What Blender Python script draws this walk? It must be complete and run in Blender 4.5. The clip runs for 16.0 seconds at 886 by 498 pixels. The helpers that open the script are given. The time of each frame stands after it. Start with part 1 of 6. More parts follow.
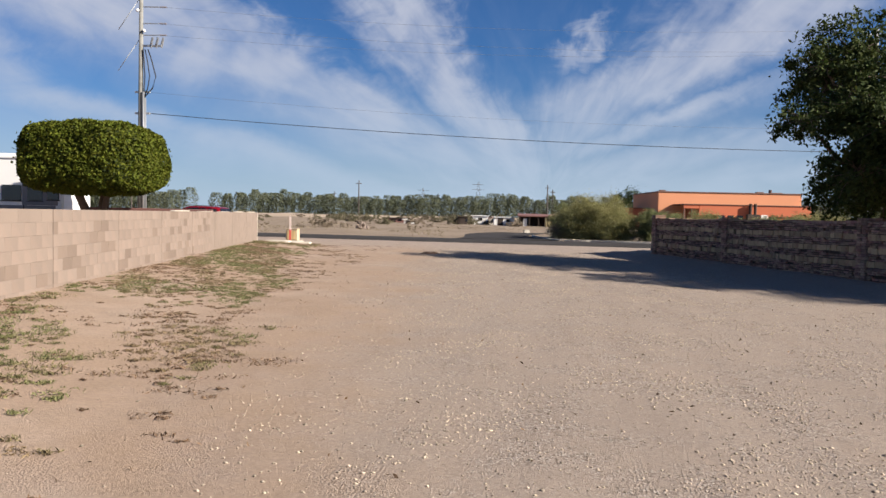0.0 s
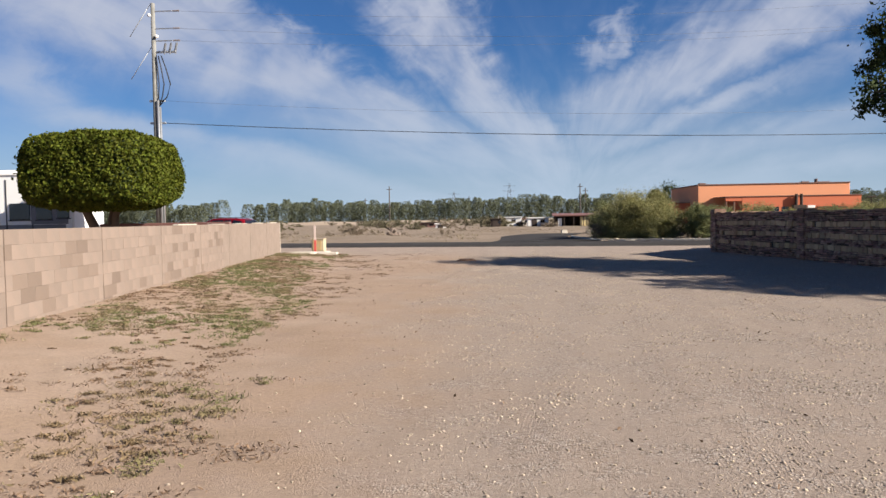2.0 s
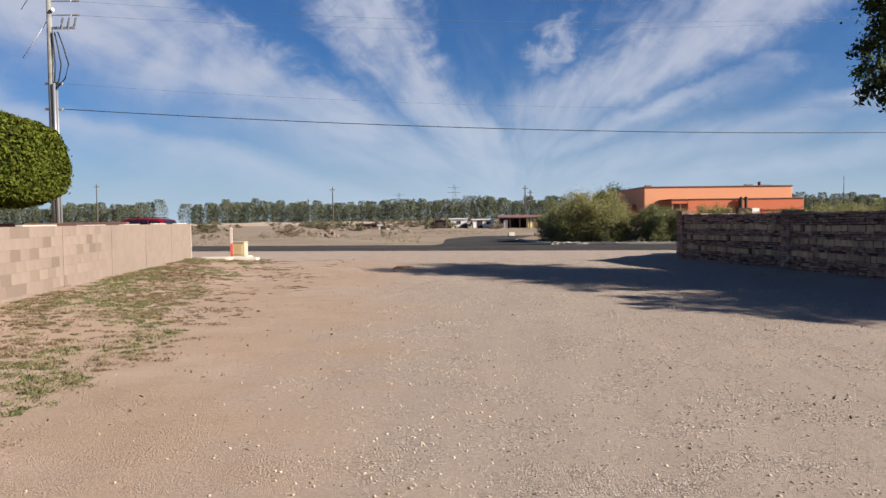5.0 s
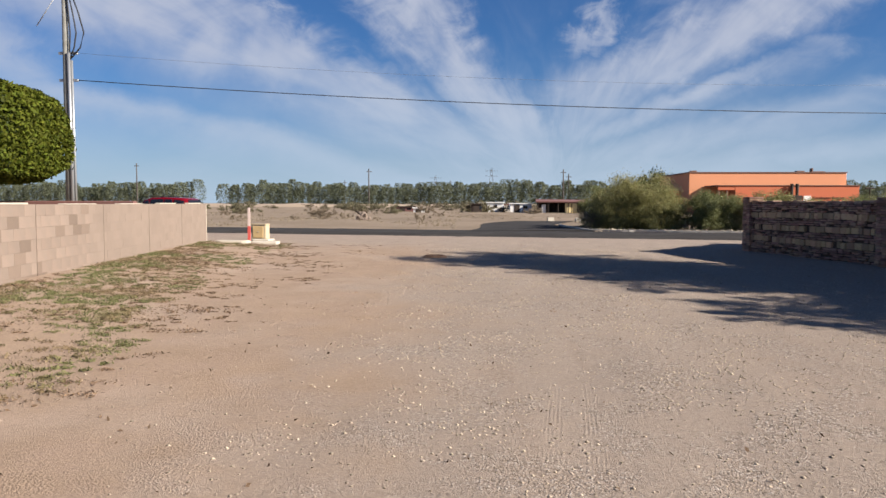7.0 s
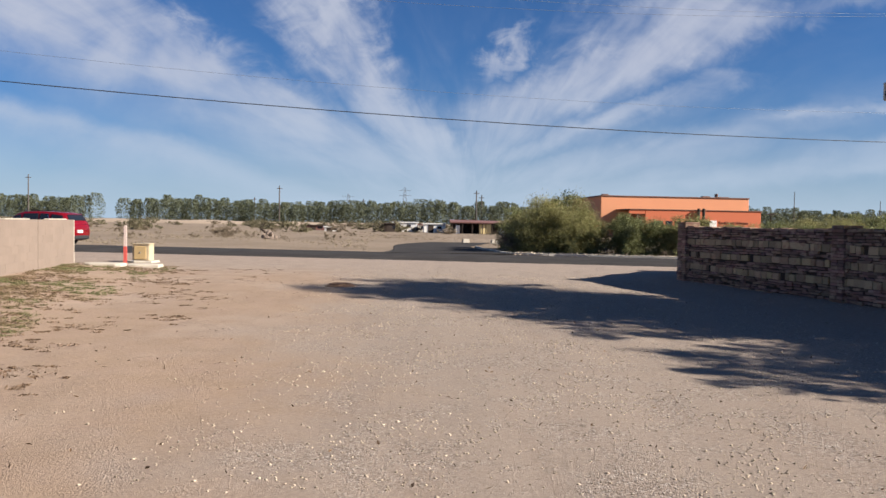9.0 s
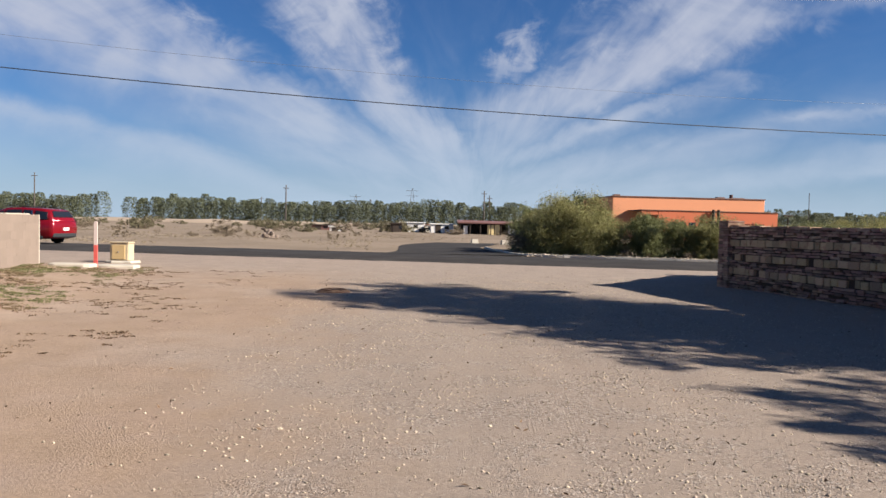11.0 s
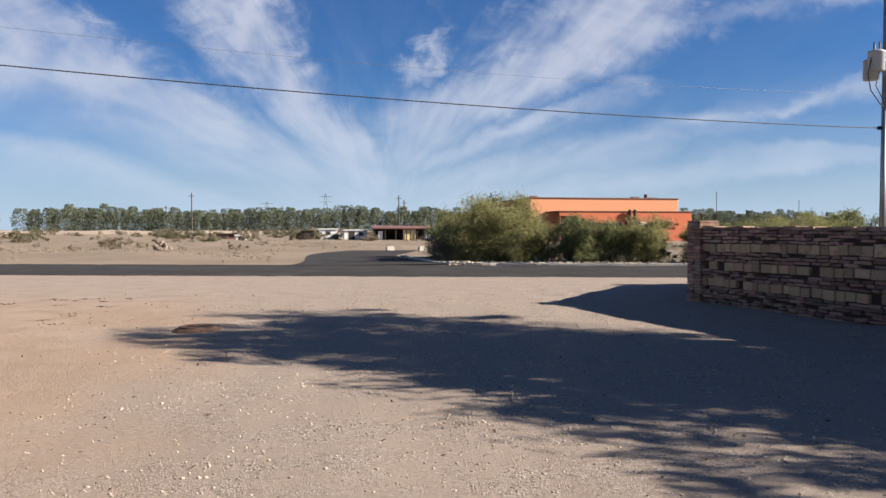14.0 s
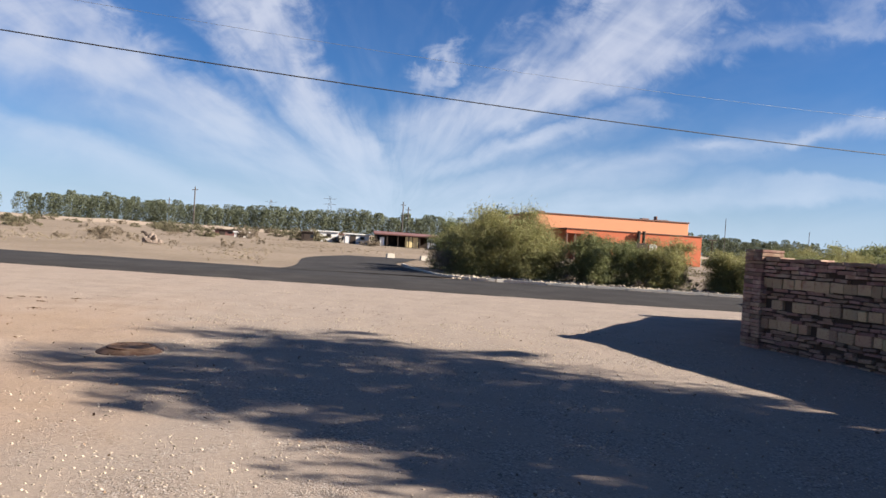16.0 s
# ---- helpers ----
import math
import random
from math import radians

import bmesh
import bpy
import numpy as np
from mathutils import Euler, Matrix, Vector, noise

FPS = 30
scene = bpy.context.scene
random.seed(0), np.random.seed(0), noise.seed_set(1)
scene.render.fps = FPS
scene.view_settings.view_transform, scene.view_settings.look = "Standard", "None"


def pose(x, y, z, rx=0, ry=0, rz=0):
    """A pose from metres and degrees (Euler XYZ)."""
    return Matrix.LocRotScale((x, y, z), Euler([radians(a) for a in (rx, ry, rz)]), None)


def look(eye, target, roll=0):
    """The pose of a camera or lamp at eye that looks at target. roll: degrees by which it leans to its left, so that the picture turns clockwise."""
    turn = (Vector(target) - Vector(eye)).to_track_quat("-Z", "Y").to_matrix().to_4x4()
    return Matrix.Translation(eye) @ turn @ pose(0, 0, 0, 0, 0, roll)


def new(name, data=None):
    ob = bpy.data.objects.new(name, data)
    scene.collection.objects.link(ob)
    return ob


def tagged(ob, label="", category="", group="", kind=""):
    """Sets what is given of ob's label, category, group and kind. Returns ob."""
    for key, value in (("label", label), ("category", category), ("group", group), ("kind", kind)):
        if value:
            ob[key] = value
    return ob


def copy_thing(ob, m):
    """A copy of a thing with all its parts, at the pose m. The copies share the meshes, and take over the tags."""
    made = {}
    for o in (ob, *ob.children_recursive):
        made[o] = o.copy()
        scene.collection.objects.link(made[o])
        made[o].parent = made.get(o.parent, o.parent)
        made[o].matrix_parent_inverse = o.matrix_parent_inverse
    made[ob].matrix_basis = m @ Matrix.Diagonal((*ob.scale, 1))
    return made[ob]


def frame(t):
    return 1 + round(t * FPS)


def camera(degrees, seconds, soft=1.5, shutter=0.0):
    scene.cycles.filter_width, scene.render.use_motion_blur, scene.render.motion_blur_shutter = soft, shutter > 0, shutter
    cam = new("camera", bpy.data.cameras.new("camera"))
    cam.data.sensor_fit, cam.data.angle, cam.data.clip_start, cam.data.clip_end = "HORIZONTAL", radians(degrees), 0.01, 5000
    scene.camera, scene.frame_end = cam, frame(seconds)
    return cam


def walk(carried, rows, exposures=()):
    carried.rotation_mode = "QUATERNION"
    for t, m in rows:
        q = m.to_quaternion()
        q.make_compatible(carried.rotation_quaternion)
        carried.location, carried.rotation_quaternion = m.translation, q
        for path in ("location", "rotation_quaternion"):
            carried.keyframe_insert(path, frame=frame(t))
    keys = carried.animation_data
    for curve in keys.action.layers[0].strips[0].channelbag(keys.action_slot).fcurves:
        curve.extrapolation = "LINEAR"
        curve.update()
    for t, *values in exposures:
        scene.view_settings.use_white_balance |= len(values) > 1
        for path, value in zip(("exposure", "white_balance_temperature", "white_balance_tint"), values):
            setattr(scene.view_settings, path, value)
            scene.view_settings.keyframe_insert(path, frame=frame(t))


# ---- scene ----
cam = camera(60.8, 16.0)
PATH = [
    (0, (0.577, -2.589, 1.477), (0.543, -0.591, 1.389), 1.2),
    (0.5, (0.509, -1.95, 1.489), (0.429, 0.048, 1.46), 0.2),
    (1, (0.477, -1.272, 1.476), (0.357, 0.723, 1.417), -0.3),
    (1.5, (0.375, -0.632, 1.479), (0.275, 1.364, 1.407), -1.1),
    (2, (0.351, 0.007, 1.486), (0.231, 2.002, 1.407), -1.0),
    (2.5, (0.293, 0.665, 1.488), (0.177, 2.661, 1.423), -0.7),
    (3, (0.349, 1.352, 1.482), (0.292, 3.35, 1.402), -0.8),
    (3.5, (0.349, 1.982, 1.493), (0.374, 3.98, 1.4), -0.4),
    (6, (0.568, 4.718, 1.474), (0.573, 6.717, 1.405), -1.3),
    (6.5, (0.568, 5.384, 1.482), (0.491, 7.381, 1.403), -0.0),
    (7, (0.532, 6.042, 1.481), (0.462, 8.037, 1.36), 0.1),
    (7.5, (0.523, 6.699, 1.518), (0.497, 8.694, 1.371), -0.6),
    (8, (0.5, 7.35, 1.513), (0.598, 9.345, 1.403), 0.1),
    (8.5, (0.532, 8.004, 1.539), (0.692, 9.996, 1.47), 1.0),
    (11, (0.715, 11.067, 1.447), (0.856, 13.061, 1.381), 1.3),
    (11.5, (0.824, 11.705, 1.449), (0.912, 13.701, 1.358), 1.4),
    (12, (0.837, 12.39, 1.415), (0.83, 14.387, 1.316), 0.9),
    (12.5, (0.964, 13.065, 1.456), (0.951, 15.064, 1.392), -1.6),
    (13, (1.01, 13.596, 1.501), (1.086, 15.594, 1.511), -1.7),
    (13.5, (1.082, 14.338, 1.511), (1.334, 16.322, 1.51), 0.0),
    (14, (1.152, 14.956, 1.504), (1.514, 16.922, 1.453), 0.0),
    (14.5, (1.216, 15.578, 1.509), (1.672, 17.525, 1.455), 0.1),
    (15, (1.306, 16.226, 1.486), (1.685, 18.188, 1.416), 1.4),
    (15.5, (1.414, 16.858, 1.509), (1.809, 18.818, 1.437), 2.4),
    (16, (1.511, 17.473, 1.525), (1.868, 19.44, 1.499), 3.6),
]
walk(cam, [(t, look(eye, target, roll)) for t, eye, target, roll in PATH],
     exposures=[(0, 1.25), (8, 1.26), (11.5, 1.27), (13, 1.29), (14.5, 1.48), (16, 1.55)])


# ---- world and sun ----
SUN_AZ, SUN_EL = 109.5, 28.8          # degrees clockwise from +y, degrees above the horizon
to_sun = Vector((math.sin(radians(SUN_AZ)) * math.cos(radians(SUN_EL)), math.cos(radians(SUN_AZ)) * math.cos(radians(SUN_EL)), math.sin(radians(SUN_EL))))
sun = new("sun", bpy.data.lights.new("sun", "SUN"))
sun.data.energy, sun.data.angle, sun.data.color = 5.0, radians(0.55), (1.0, 0.925, 0.83)
sun.matrix_world = look(to_sun * 60, (0, 0, 0))


def sky_world():
    """Blue winter sky with long cirrus streaks that run together towards one point of the horizon."""
    w = bpy.data.worlds.new("sky")
    scene.world = w
    w.use_nodes = True
    nt = w.node_tree
    nt.nodes.clear()
    N, K = nt.nodes.new, nt.links.new

    def val(op, a, b=None, c=None, clamp=False):
        n = N("ShaderNodeMath")
        n.operation, n.use_clamp = op, clamp
        for i, s in enumerate((a, b, c)):
            if s is None:
                continue
            if isinstance(s, (int, float)):
                n.inputs[i].default_value = s
            else:
                K(s, n.inputs[i])
        return n.outputs[0]

    sky = N("ShaderNodeTexSky")
    sky.sky_type, sky.sun_disc = "NISHITA", False
    sky.sun_elevation, sky.sun_rotation = radians(SUN_EL), radians(SUN_AZ)
    sky.air_density, sky.dust_density, sky.ozone_density = 1.0, 0.3, 2.5
    tc = N("ShaderNodeTexCoord")
    sep = N("ShaderNodeSeparateXYZ")
    K(tc.outputs["Generated"], sep.inputs[0])
    ahead = val("MAXIMUM", sep.outputs[1], 0.04)
    p0, q0 = val("DIVIDE", sep.outputs[0], ahead), val("DIVIDE", sep.outputs[2], ahead)
    # wind direction: everything fans out from one point low over the field
    dp, dq = val("SUBTRACT", p0, 0.113), val("ADD", val("MAXIMUM", q0, 0.0), -0.02)
    turn = val("ARCTAN2", dp, dq)
    reach = val("LOGARITHM", val("ADD", val("SQRT", val("ADD", val("MULTIPLY", dp, dp), val("MULTIPLY", dq, dq))), 0.02), 2.718)
    up = val("MAXIMUM", val("ADD", sep.outputs[2], 0.012), 0.012)

    def cloud(x, y, scale, detail, seed, rough=0.6, warp=0.0):
        c = N("ShaderNodeCombineXYZ")
        K(x, c.inputs[0]), K(y, c.inputs[1])
        c.inputs[2].default_value = seed
        t = N("ShaderNodeTexNoise")
        t.inputs["Scale"].default_value, t.inputs["Detail"].default_value, t.inputs["Roughness"].default_value = scale, detail, rough
        t.inputs["Distortion"].default_value = warp
        K(c.outputs[0], t.inputs["Vector"])
        return t.outputs["Fac"]

    def smooth_step(x, lo, hi):
        n = N("ShaderNodeMapRange")
        n.interpolation_type = "SMOOTHSTEP"
        n.inputs["From Min"].default_value, n.inputs["From Max"].default_value = lo, hi
        K(x, n.inputs["Value"])
        return n.outputs[0]

    far2, long3 = val("MULTIPLY", turn, 2.2), val("MULTIPLY", reach, 1.1)
    bend_p = cloud(far2, long3, 1.6, 5, 3.1, 0.55, 0.3)
    bend_q = cloud(p0, q0, 7.0, 6, 8.3, 0.6, 0.4)
    fringe = cloud(p0, val("MULTIPLY", q0, 1.4), 17.0, 5, 2.2, 0.62, 0.6)
    p = val("ADD", p0, val("MULTIPLY", val("SUBTRACT", bend_p, 0.5), val("MULTIPLY", q0, 0.55)))
    p = val("ADD", p, val("MULTIPLY", val("SUBTRACT", fringe, 0.5), val("MULTIPLY", q0, 0.62)))
    q = val("ADD", q0, val("MULTIPLY", val("SUBTRACT", bend_q, 0.5), 0.05))
    q_unit = val("DIVIDE", q, 0.4, clamp=True)

    def edge(points):
        """The side of a cloud bank as a function of the height over the horizon."""
        n = N("ShaderNodeValToRGB")
        e = n.color_ramp.elements
        while len(e) < len(points):
            e.new(0.5)
        for k, (h, v) in zip(e, sorted(points)):
            k.position, k.color = h / 0.4, ((v + 1) / 2.2,) * 3 + (1,)
        K(q_unit, n.inputs[0])
        return val("MULTIPLY_ADD", n.outputs[0], 2.2, -1.0)

    def bank(left, right, weight, soft_left, soft_right):
        a = smooth_step(val("SUBTRACT", p, edge(left)), -1.7 * soft_left, 2.2 * soft_left)
        b = smooth_step(val("SUBTRACT", edge(right), p), -1.7 * soft_right, 2.2 * soft_right)
        return val("MULTIPLY", val("MULTIPLY", a, b), weight)

    shape = bank([(.30, -.150), (.245, -.125), (.192, -.088), (.155, -.045), (.10, .005), (.05, .05)], [(.30, -.012), (.235, .002), (.183, .016), (.152, .058), (.115, .095), (.05, .113)], 0.84, .034, .024)
    shape = val("MAXIMUM", shape, bank([(.30, -.74), (.244, -.62), (.2, -.47), (.16, -.33), (.13, -.23), (.10, -.12), (.06, .02)], [(.33, -.36), (.28, -.29), (.243, -.228), (.192, -.160), (.155, -.085), (.109, -.015), (.06, .06)], 0.78, .09, .03))
    shape = val("MAXIMUM", shape, bank([(.2, -.75), (.15, -.62), (.10, -.42), (.06, -.26), (.03, -.15)], [(.17, -.56), (.12, -.36), (.1, -.28), (.085, -.235), (.052, -.13), (.03, -.05)], 0.56, .06, .035))
    shape = val("MAXIMUM", shape, bank([(.36, -.96), (.30, -.86), (.24, -.72), (.2, -.60)], [(.36, -.78), (.30, -.72), (.25, -.62), (.2, -.62)], 0.42, .07, .05))
    shape = val("MAXIMUM", shape, bank([(.33, .33), (.285, .280), (.242, .246), (.200, .195), (.175, .15), (.151, .108), (.11, .115), (.06, .112)], [(.285, .58), (.257, .505), (.216, .42), (.194, .365), (.168, .31), (.148, .25), (.12, .2), (.09, .15), (.05, .12)], 0.78, .03, .035))
    shape = val("MAXIMUM", shape, bank([(.202, .44), (.173, .36), (.153, .30), (.119, .2), (.09, .15), (.06, .12)], [(.225, .43), (.215, .51), (.195, .485), (.16, .40), (.125, .30), (.1, .235), (.07, .15)], 0.60, .02, .03))
    shape = val("MAXIMUM", shape, bank([(.178, .62), (.15, .48), (.12, .36), (.09, .24), (.06, .15)], [(.19, .56), (.178, .66), (.153, .62), (.12, .5), (.089, .40), (.06, .28)], 0.46, .03, .05))
    shape = val("MAXIMUM", shape, bank([(.24, .87), (.224, .81), (.178, .665), (.15, .5)], [(.23, .95), (.21, .86), (.178, .74), (.15, .58), (.12, .44)], 0.62, .025, .03))
    shape = val("MAXIMUM", shape, bank([(.35, .70), (.329, .64), (.285, .48), (.25, .50)], [(.345, .82), (.32, .73), (.285, .56), (.25, .42)], 0.42, .03, .03))
    shape = val("MAXIMUM", shape, bank([(.275, .175), (.25, .138), (.22, .126), (.195, .124), (.178, .155)], [(.285, .17), (.27, .192), (.25, .176), (.22, .173), (.195, .156), (.178, .12)], 0.66, .014, .014))
    shape = val("MAXIMUM", shape, bank([(.13, .62), (.105, .55), (.08, .40), (.05, .25)], [(.14, .55), (.115, 1.0), (.10, .9), (.08, .66), (.05, .4)], 0.40, .05, .06))
    # the rest of the sky: the same thin streaks, with no banks of their own
    broad = cloud(val("DIVIDE", sep.outputs[0], up), val("DIVIDE", sep.outputs[1], up), 0.5, 5, 7.7, 0.55, 0.6)
    within = val("MULTIPLY", val("MULTIPLY", smooth_step(p0, -1.05, -0.8), smooth_step(p0, 1.2, 0.95)), smooth_step(sep.outputs[1], 0.1, 0.4))
    within = val("MULTIPLY", within, smooth_step(q0, 0.55, 0.36))
    shape = val("ADD", val("MULTIPLY", shape, within), val("MULTIPLY", smooth_step(broad, 0.48, 0.75), val("MULTIPLY", val("SUBTRACT", 1.0, within), 0.4)))
    outward = smooth_step(reach, -2.4, -1.1)
    fibre = smooth_step(cloud(val("MULTIPLY", turn, 4.2), val("MULTIPLY", reach, 1.0), 1.8, 6, 1.3, 0.52, 1.0), 0.25, 0.75)
    comb = smooth_step(cloud(val("MULTIPLY", turn, 9.0), val("MULTIPLY", reach, 2.2), 1.5, 5, 6.6, 0.5, 0.8), 0.25, 0.75)
    fibre = val("MULTIPLY_ADD", val("SUBTRACT", fibre, 0.5), outward, 0.5)
    comb = val("MULTIPLY_ADD", val("SUBTRACT", comb, 0.5), outward, 0.5)
    veil = cloud(val("MULTIPLY", turn, 2.6), val("MULTIPLY", reach, 0.9), 2.0, 6, 5.9, 0.55, 0.8)
    puff = smooth_step(cloud(p0, val("MULTIPLY", q0, 1.5), 6.5, 7, 4.4, 0.52, 0.8), 0.25, 0.75)
    body = val("ADD", val("ADD", 0.26, val("MULTIPLY", fibre, 0.50)), val("ADD", val("MULTIPLY", comb, 0.14), val("MULTIPLY", puff, 0.68)))
    dens = val("ADD", val("MULTIPLY", shape, body), val("MULTIPLY", val("SUBTRACT", veil, 0.42), 0.6))
    # haze low over the horizon evens the streaks out
    low = val("SUBTRACT", 1.0, val("MULTIPLY", sep.outputs[2], 4.6, clamp=True), clamp=True)
    low = val("POWER", low, 1.35)
    dens = val("ADD", val("MULTIPLY", dens, val("SUBTRACT", 1.0, val("MULTIPLY", low, 0.6))), val("MULTIPLY", low, 0.92))
    smooth = N("ShaderNodeMapRange")
    smooth.interpolation_type = "SMOOTHSTEP"
    smooth.inputs["From Min"].default_value, smooth.inputs["From Max"].default_value = -0.04, 1.16
    smooth.inputs["To Max"].default_value = 0.93
    K(dens, smooth.inputs["Value"])
    tint = N("ShaderNodeMix")
    tint.data_type, tint.blend_type = "RGBA", "MULTIPLY"
    tint.inputs["Factor"].default_value = 1.0
    K(sky.outputs[0], tint.inputs["A"])
    tint.inputs["B"].default_value = (0.38, 0.68, 1.10, 1)
    mix = N("ShaderNodeMix")
    mix.data_type = "RGBA"
    K(smooth.outputs[0], mix.inputs["Factor"]), K(tint.outputs["Result"], mix.inputs["A"])
    white = N("ShaderNodeMix")
    white.data_type = "RGBA"
    white.inputs["A"].default_value, white.inputs["B"].default_value = (6.3, 6.8, 8.3, 1), (5.8, 7.4, 9.3, 1)
    K(low, white.inputs["Factor"]), K(white.outputs["Result"], mix.inputs["B"])
    bg, out = N("ShaderNodeBackground"), N("ShaderNodeOutputWorld")
    bg.inputs["Strength"].default_value = 0.034
    K(mix.outputs["Result"], bg.inputs["Color"]), K(bg.outputs[0], out.inputs[0])


sky_world()


# ---- materials ----
def mat(name, colour, rough=0.8, metal=0.0, vary=0.25, scale=6.0, fine=60.0, bump=0.3, second=None, split=(0.45, 0.6), rand=0.0, island=False,
        spec=0.3, through_light=0.0, hue=0.0):
    """Two-scale noise over a base colour, an optional second colour in patches, and a fine relief. rand: spread between pieces."""
    m = bpy.data.materials.new(name)
    m.use_nodes = True
    nt = m.node_tree
    N, K = nt.nodes.new, nt.links.new
    bsdf = nt.nodes["Principled BSDF"]
    tc = N("ShaderNodeTexCoord")

    def tex(s, d=5, r=0.6):
        t = N("ShaderNodeTexNoise")
        t.inputs["Scale"].default_value, t.inputs["Detail"].default_value, t.inputs["Roughness"].default_value = s, d, r
        K(tc.outputs["Object"], t.inputs["Vector"])
        return t.outputs["Fac"]

    big, small = tex(scale), tex(fine, 4)
    col = N("ShaderNodeRGB")
    col.outputs[0].default_value = (*colour, 1)
    c = col.outputs[0]
    if second:
        rng, mx = N("ShaderNodeMapRange"), N("ShaderNodeMix")
        rng.inputs["From Min"].default_value, rng.inputs["From Max"].default_value = split
        K(big, rng.inputs["Value"])
        mx.data_type = "RGBA"
        K(rng.outputs[0], mx.inputs["Factor"]), K(c, mx.inputs["A"])
        mx.inputs["B"].default_value = (*second, 1)
        c = mx.outputs["Result"]
    hsv = N("ShaderNodeHueSaturation")
    add = N("ShaderNodeMath")
    add.operation = "MULTIPLY_ADD"
    K(big, add.inputs[0])
    add.inputs[1].default_value, add.inputs[2].default_value = vary, 1 - vary
    add2 = N("ShaderNodeMath")
    add2.operation = "MULTIPLY_ADD"
    K(small, add2.inputs[0])
    add2.inputs[1].default_value = vary
    K(add.outputs[0], add2.inputs[2])
    v = add2.outputs[0]
    if rand:
        src = N("ShaderNodeNewGeometry").outputs["Random Per Island"] if island else N("ShaderNodeObjectInfo").outputs["Random"]
        r = N("ShaderNodeMath")
        r.operation = "MULTIPLY_ADD"
        K(src, r.inputs[0])
        r.inputs[1].default_value, r.inputs[2].default_value = rand, 1 - rand / 2
        r2 = N("ShaderNodeMath")
        r2.operation = "MULTIPLY"
        K(v, r2.inputs[0]), K(r.outputs[0], r2.inputs[1])
        v = r2.outputs[0]
        if hue:
            h = N("ShaderNodeMath")
            h.operation = "MULTIPLY_ADD"
            w = N("ShaderNodeTexWhiteNoise")
            w.noise_dimensions = "1D"
            K(src, w.inputs["W"])
            K(w.outputs["Value"], h.inputs[0])
            h.inputs[1].default_value, h.inputs[2].default_value = hue, 0.5 - hue / 2
            K(h.outputs[0], hsv.inputs["Hue"])
    K(v, hsv.inputs["Value"]), K(c, hsv.inputs["Color"])
    K(hsv.outputs[0], bsdf.inputs["Base Color"])
    bsdf.inputs["Roughness"].default_value, bsdf.inputs["Metallic"].default_value = rough, metal
    bsdf.inputs["Specular IOR Level"].default_value = spec
    if bump:
        b = N("ShaderNodeBump")
        b.inputs["Strength"].default_value, b.inputs["Distance"].default_value = bump, 0.01
        K(small, b.inputs["Height"]), K(b.outputs[0], bsdf.inputs["Normal"])
    if through_light:
        tr, ms = N("ShaderNodeBsdfTranslucent"), N("ShaderNodeMixShader")
        K(hsv.outputs[0], tr.inputs["Color"])
        ms.inputs[0].default_value = through_light
        K(bsdf.outputs[0], ms.inputs[1]), K(tr.outputs[0], ms.inputs[2]), K(ms.outputs[0], nt.nodes["Material Output"].inputs[0])
    return m


